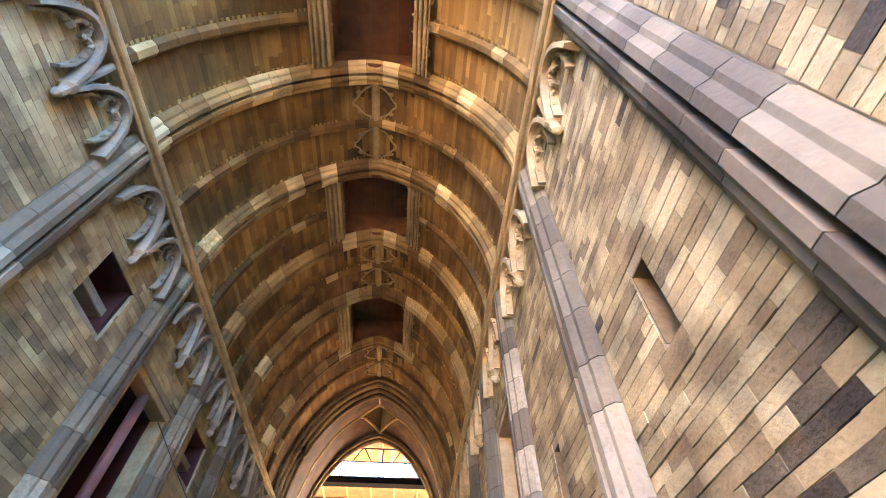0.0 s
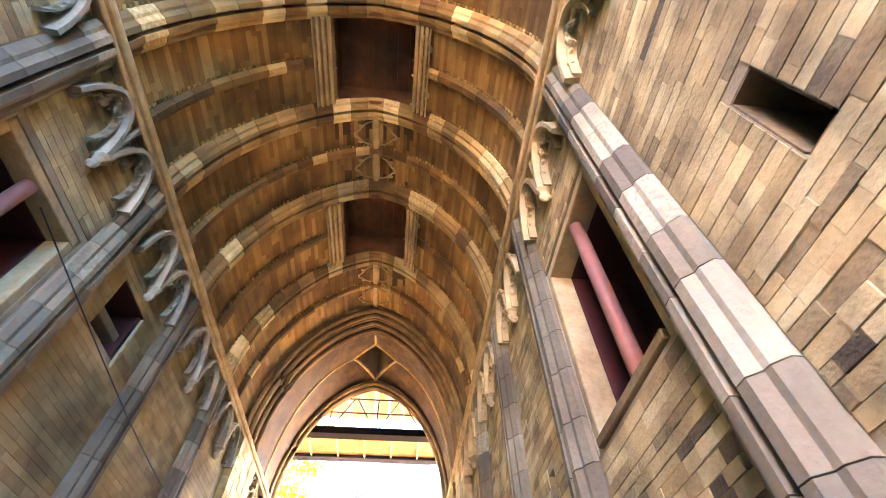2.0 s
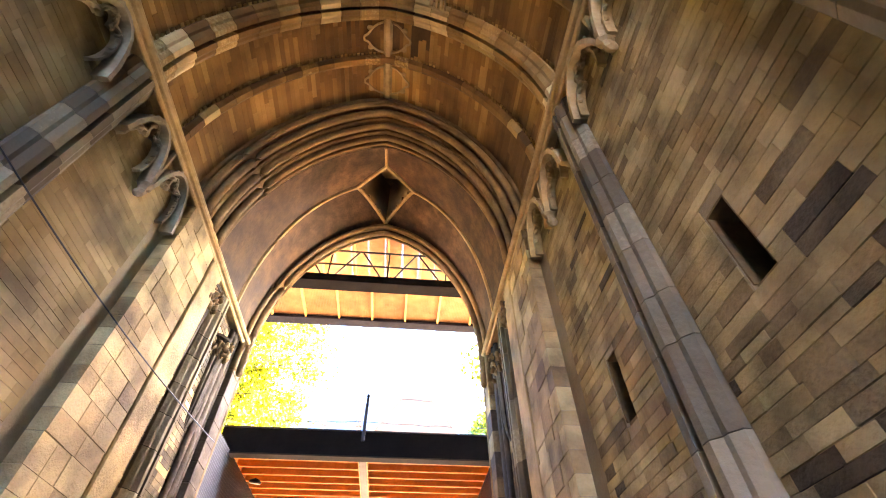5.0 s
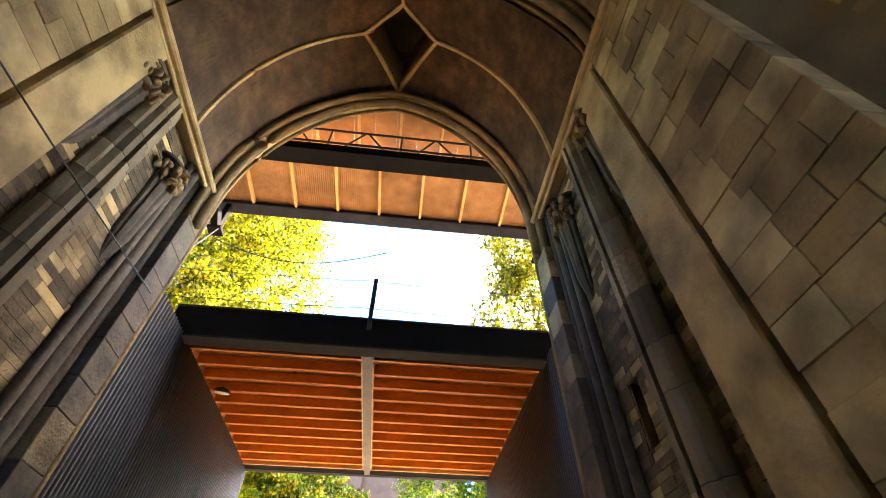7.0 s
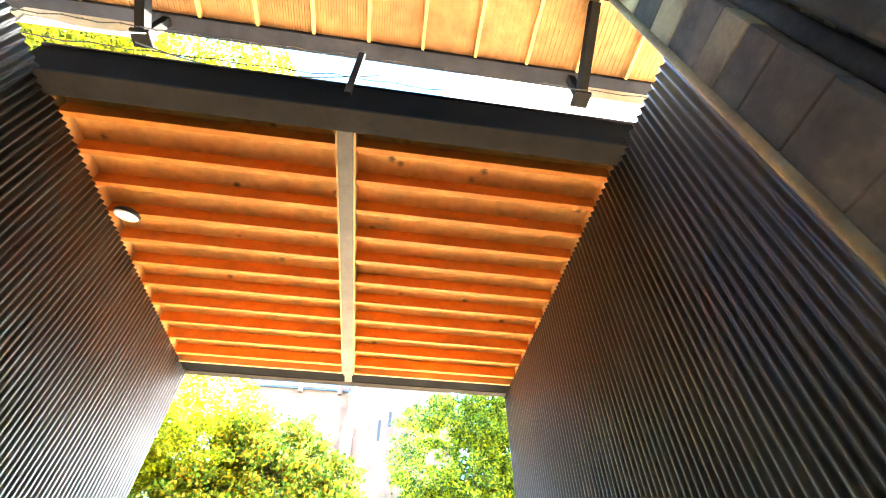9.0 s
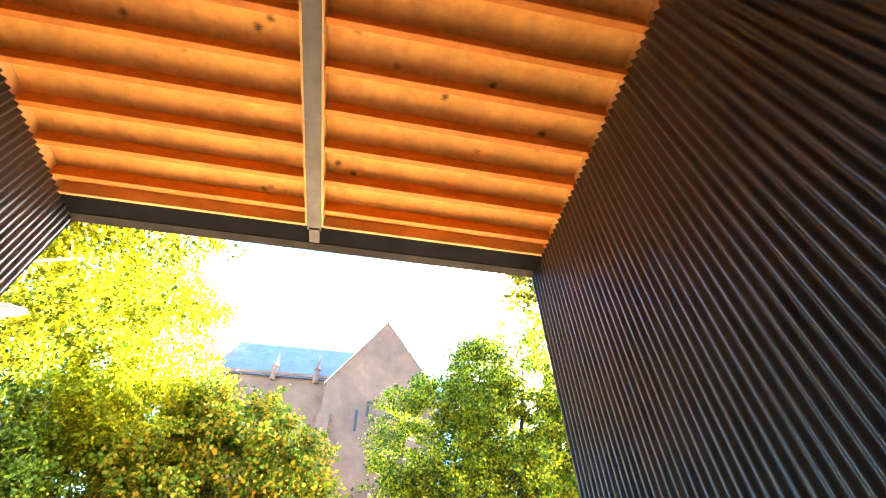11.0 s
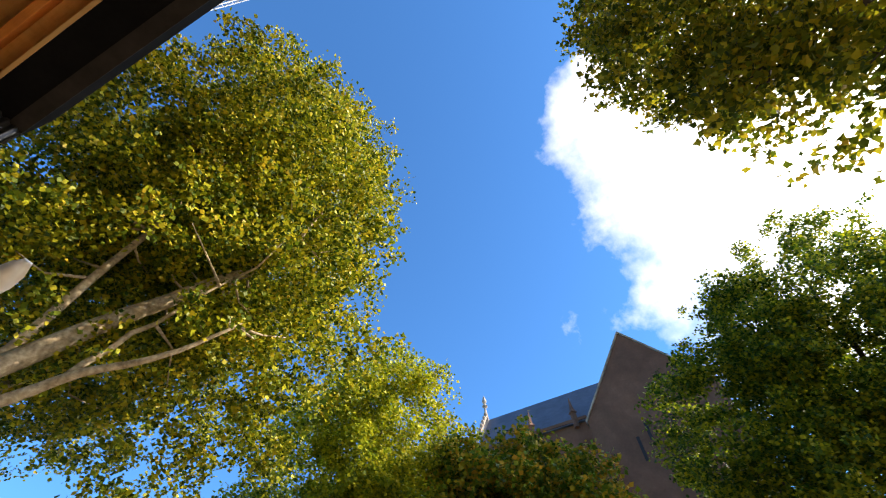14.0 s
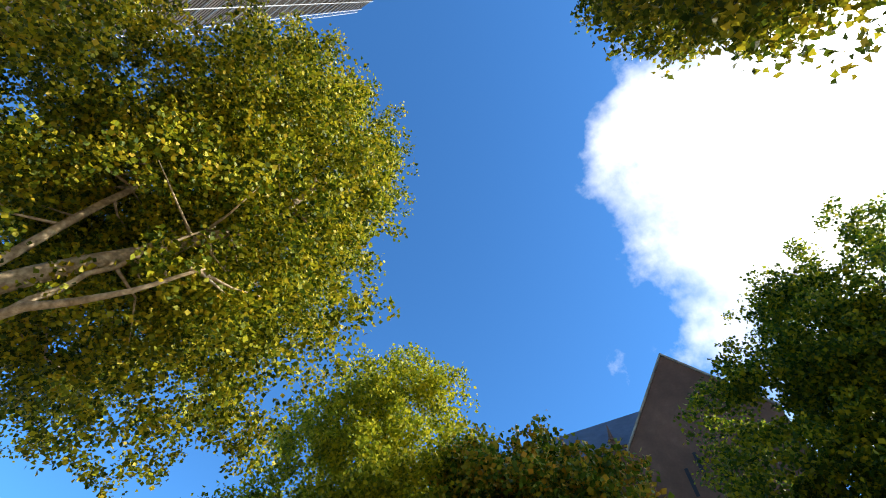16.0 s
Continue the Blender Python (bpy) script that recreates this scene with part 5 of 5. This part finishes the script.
for sx in (-1, 1):
    bm = bmesh.new()
    loft(bm, [[(sx * (5.75 * (1 - t)), y, 25.15 + 8.25 * t + dz) for y, dz in ((-0.12, -0.12), (-0.12, 0.12), (0.95, 0.12), (0.95, -0.12))] for t in (0.0, 0.5, 1.0)])
    part("coping", bm, m_dressed, gable)
for x, z0, z1 in ((-2.2, 20.5, 22.6), (-1.2, 22, 23.6), (0.9, 22, 23.6), (2.0, 20.5, 22.6)):
    part("slit", box_bm(x - 0.13, x + 0.13, -0.012, 0.1, z0, z1), m_black, gable)
bm = bmesh.new()
for k in range(5):
    box(bm, -5.8, -4.7, -0.5 - 0.1 * k, 0.0, 0, 22 - 4 * k)
part("buttress", bm, m_brick, ch)
bm = bmesh.new()
loft(bm, [[(x, 0.8, z) for x, z in ((-5.6, 25.2), (0, 33.0), (5.6, 25.2))], [(x, 22, z) for x, z in ((-5.6, 25.2), (0, 33.0), (5.6, 25.2))]])
part("nave_roof", bm, m_slate, ch)
transept = part("transept_wall", box_bm(-17.0, -5.6, 1.2, 9.5, 0, 26.2), m_brick, ch)
bm = bmesh.new()
loft(bm, [[(x, y, z) for y, z in ((0.9, 26.0), (5.2, 32.4), (9.7, 26.0))] for x in (-16.8, 0.5)])
part("transept_roof", bm, m_slate, ch)
for k in range(2):
    x = -11.0 + 4.2 * k
    bm = bmesh.new()
    loft(bm, [[(x + r * math.cos(q * 1.5708), 1.0 + r * math.sin(q * 1.5708), z) for q in range(4)] for r, z in ((0.28, 25.6), (0.28, 27.0), (0.42, 27.1), (0.2, 27.5), (0.03, 28.8))])
    part("pinnacle", bm, m_brick, transept)
part("parapet", box_bm(-16.8, -5.7, 0.95, 1.2, 26.2, 26.5), m_brick, transept)
bm = bmesh.new()
for s in range(26):
    t = s / 25
    for sy in (-1, 1):
        m = Matrix.Translation((-17.0, 5.2 + sy * 4.6 * (1 - t), 26.3 + 6.8 * t)) @ Matrix.Diagonal((0.3, 0.24, 0.32, 1))
        bmesh.ops.create_cube(bm, size=1.0, matrix=m)
        if s % 3 == 0:
            bmesh.ops.create_icosphere(bm, subdivisions=1, radius=0.22, matrix=m @ Matrix.Translation((0, 0, 1.1)) @ Matrix.Diagonal((3, 4, 3, 1)))
loft(bm, [[(-17.0 + r * math.cos(q * 1.0472), 5.2 + r * math.sin(q * 1.0472), z) for q in range(6)] for r, z in ((0.22, 32.8), (0.12, 34.0), (0.34, 34.3), (0.12, 34.6), (0.3, 35.0), (0.05, 35.7))])
part("gable_tracery", bm, m_dressed, ch, "crocketed stone gable edge with finial")
bm = bmesh.new()
loft(bm, [[(x, y, z) for y, z in ((1.2, 26.2), (5.2, 32.6), (9.5, 26.2))] for x in (-17.0, -16.7)])
part("end_gable", bm, m_dressed, ch)
house = empty("chapel", (26.0, 60, 0))
tagged(house, "low brick chapel beside the church", "house")
bm = bmesh.new()
loft(bm, [[(x, y, z) for x, z in ((-5.2, 0), (2.2, 0), (2.2, 11.5), (0, 16.8), (-5.2, 13.6))] for y in (0, 8)])
part("wall", bm, m_brick, house)
bm = bmesh.new()
loft(bm, [[(x, y, z) for x, z in ((-5.6, 13.4), (0, 16.9), (2.5, 10.9), (2.6, 11.2), (0, 17.3), (-5.6, 13.8))] for y in (-0.2, 8.2)])
part("roof", bm, m_slate, house)

# ---- stones of the passage walls, last ----
def blocks(side, parent, opens, near):
    """Courses of squared stones: thin above, larger and rougher below. Near ones are separate."""
    rb = random.Random(21 + side)
    keep = [(r - 0.26, r + 0.26, -1, 99) for r in RIBS] + [(13.6, 15.1, -1, 99)] + [(a - 0.005, b + 0.005, c - 0.005, d + 0.005) for a, b, c, d in opens]
    joined, plain, crust_shade = bmesh.new(), bmesh.new(), bmesh.new()
    count = 0
    z = 1.5
    while z < SPRING - 0.06:
        h = rb.uniform(0.065, 0.098) if z < 3.0 else rb.uniform(0.072, 0.112)
        h = min(h, SPRING - z)
        y = Y0 + rb.uniform(0, 0.3)
        while y < Y1 - 0.4:
            ln = rb.uniform(0.15, 0.32) if z < 3.0 else rb.uniform(0.2, 0.46)
            spans = [(y, min(y + ln, Y1 - 0.36))]
            for a, b, c, d in keep:
                if d <= z + 0.02 or c >= z + h - 0.02:
                    continue
                nxt = []
                for p, q in spans:
                    if b <= p or a >= q:
                        nxt.append((p, q))
                    else:
                        nxt += [(p, a)] if a - p > 0.05 else []
                        nxt += [(b, q)] if q - b > 0.05 else []
                spans = nxt
            for p, q in spans:
                calm = side < 0 and 7.9 < p < 15.1
                d = rb.uniform(0.002, 0.004) if calm else rb.uniform(0.002, 0.014) if z < 3.1 else rb.uniform(0.002, 0.007)
                j = 0.0008 if calm else 0.0014
                x0, x1 = side * (WALL + 0.03), side * (WALL - d)
                g0, g1 = rb.uniform(0, 0.006), rb.uniform(0, 0.006)
                face = [(x1, p + j, z + j + g0), (x1, q - j, z + j + g1), (x1, q - j, z + h - j), (x1, p + j, z + h - j - g0)]
                back = [(x0, yy + (0.004 if i in (1, 2) else -0.004), zz) for i, (_, yy, zz) in enumerate(face)]
                low = 3.15 + 0.35 * math.sin(1.9 * p) + 0.2 * math.sin(4.3 * p + 1.0) - z
                # low stones are crusted at random; past y 14.9 the dark colour paints shade
                soot_shade = not calm and rb.random() < (0.85 if p > 14.9 else max(0.004, min(0.48, 0.5 * low)))
                bm = bmesh.new() if (near[0] < p < near[1] and near[2] < z < near[3] and count < 300) else plain if calm else crust_shade if soot_shade else joined
                f = [bm.verts.new(c) for c in face + back]
                for qd in ((0, 1, 2, 3), (0, 4, 5, 1), (1, 5, 6, 2), (2, 6, 7, 3), (3, 7, 4, 0)):
                    bm.faces.new([f[i] for i in qd])
                if bm not in (joined, plain, crust_shade):
                    count += 1
                    piece("stone", mesh_of(bm, "stone", m_crust_shade if soot_shade else m_block), parent)
            y += ln
        z += h
    ob = part("stones", joined, m_block_j, parent)
    tagged(ob, kind="stuff")
    ob = part("crusted_stones", crust_shade, m_crust_shade_j, parent)
    tagged(ob, kind="stuff")
    if len(plain.verts):
        ob = part("smooth_stones", plain, m_smooth, parent)
        tagged(ob, kind="stuff")


blocks(1, walls[1], OPEN_R, (0.0, 5.6, 2.2, 4.6))
blocks(-1, walls[-1], OPEN_L, (2.0, 7.6, 3.4, 6.0))
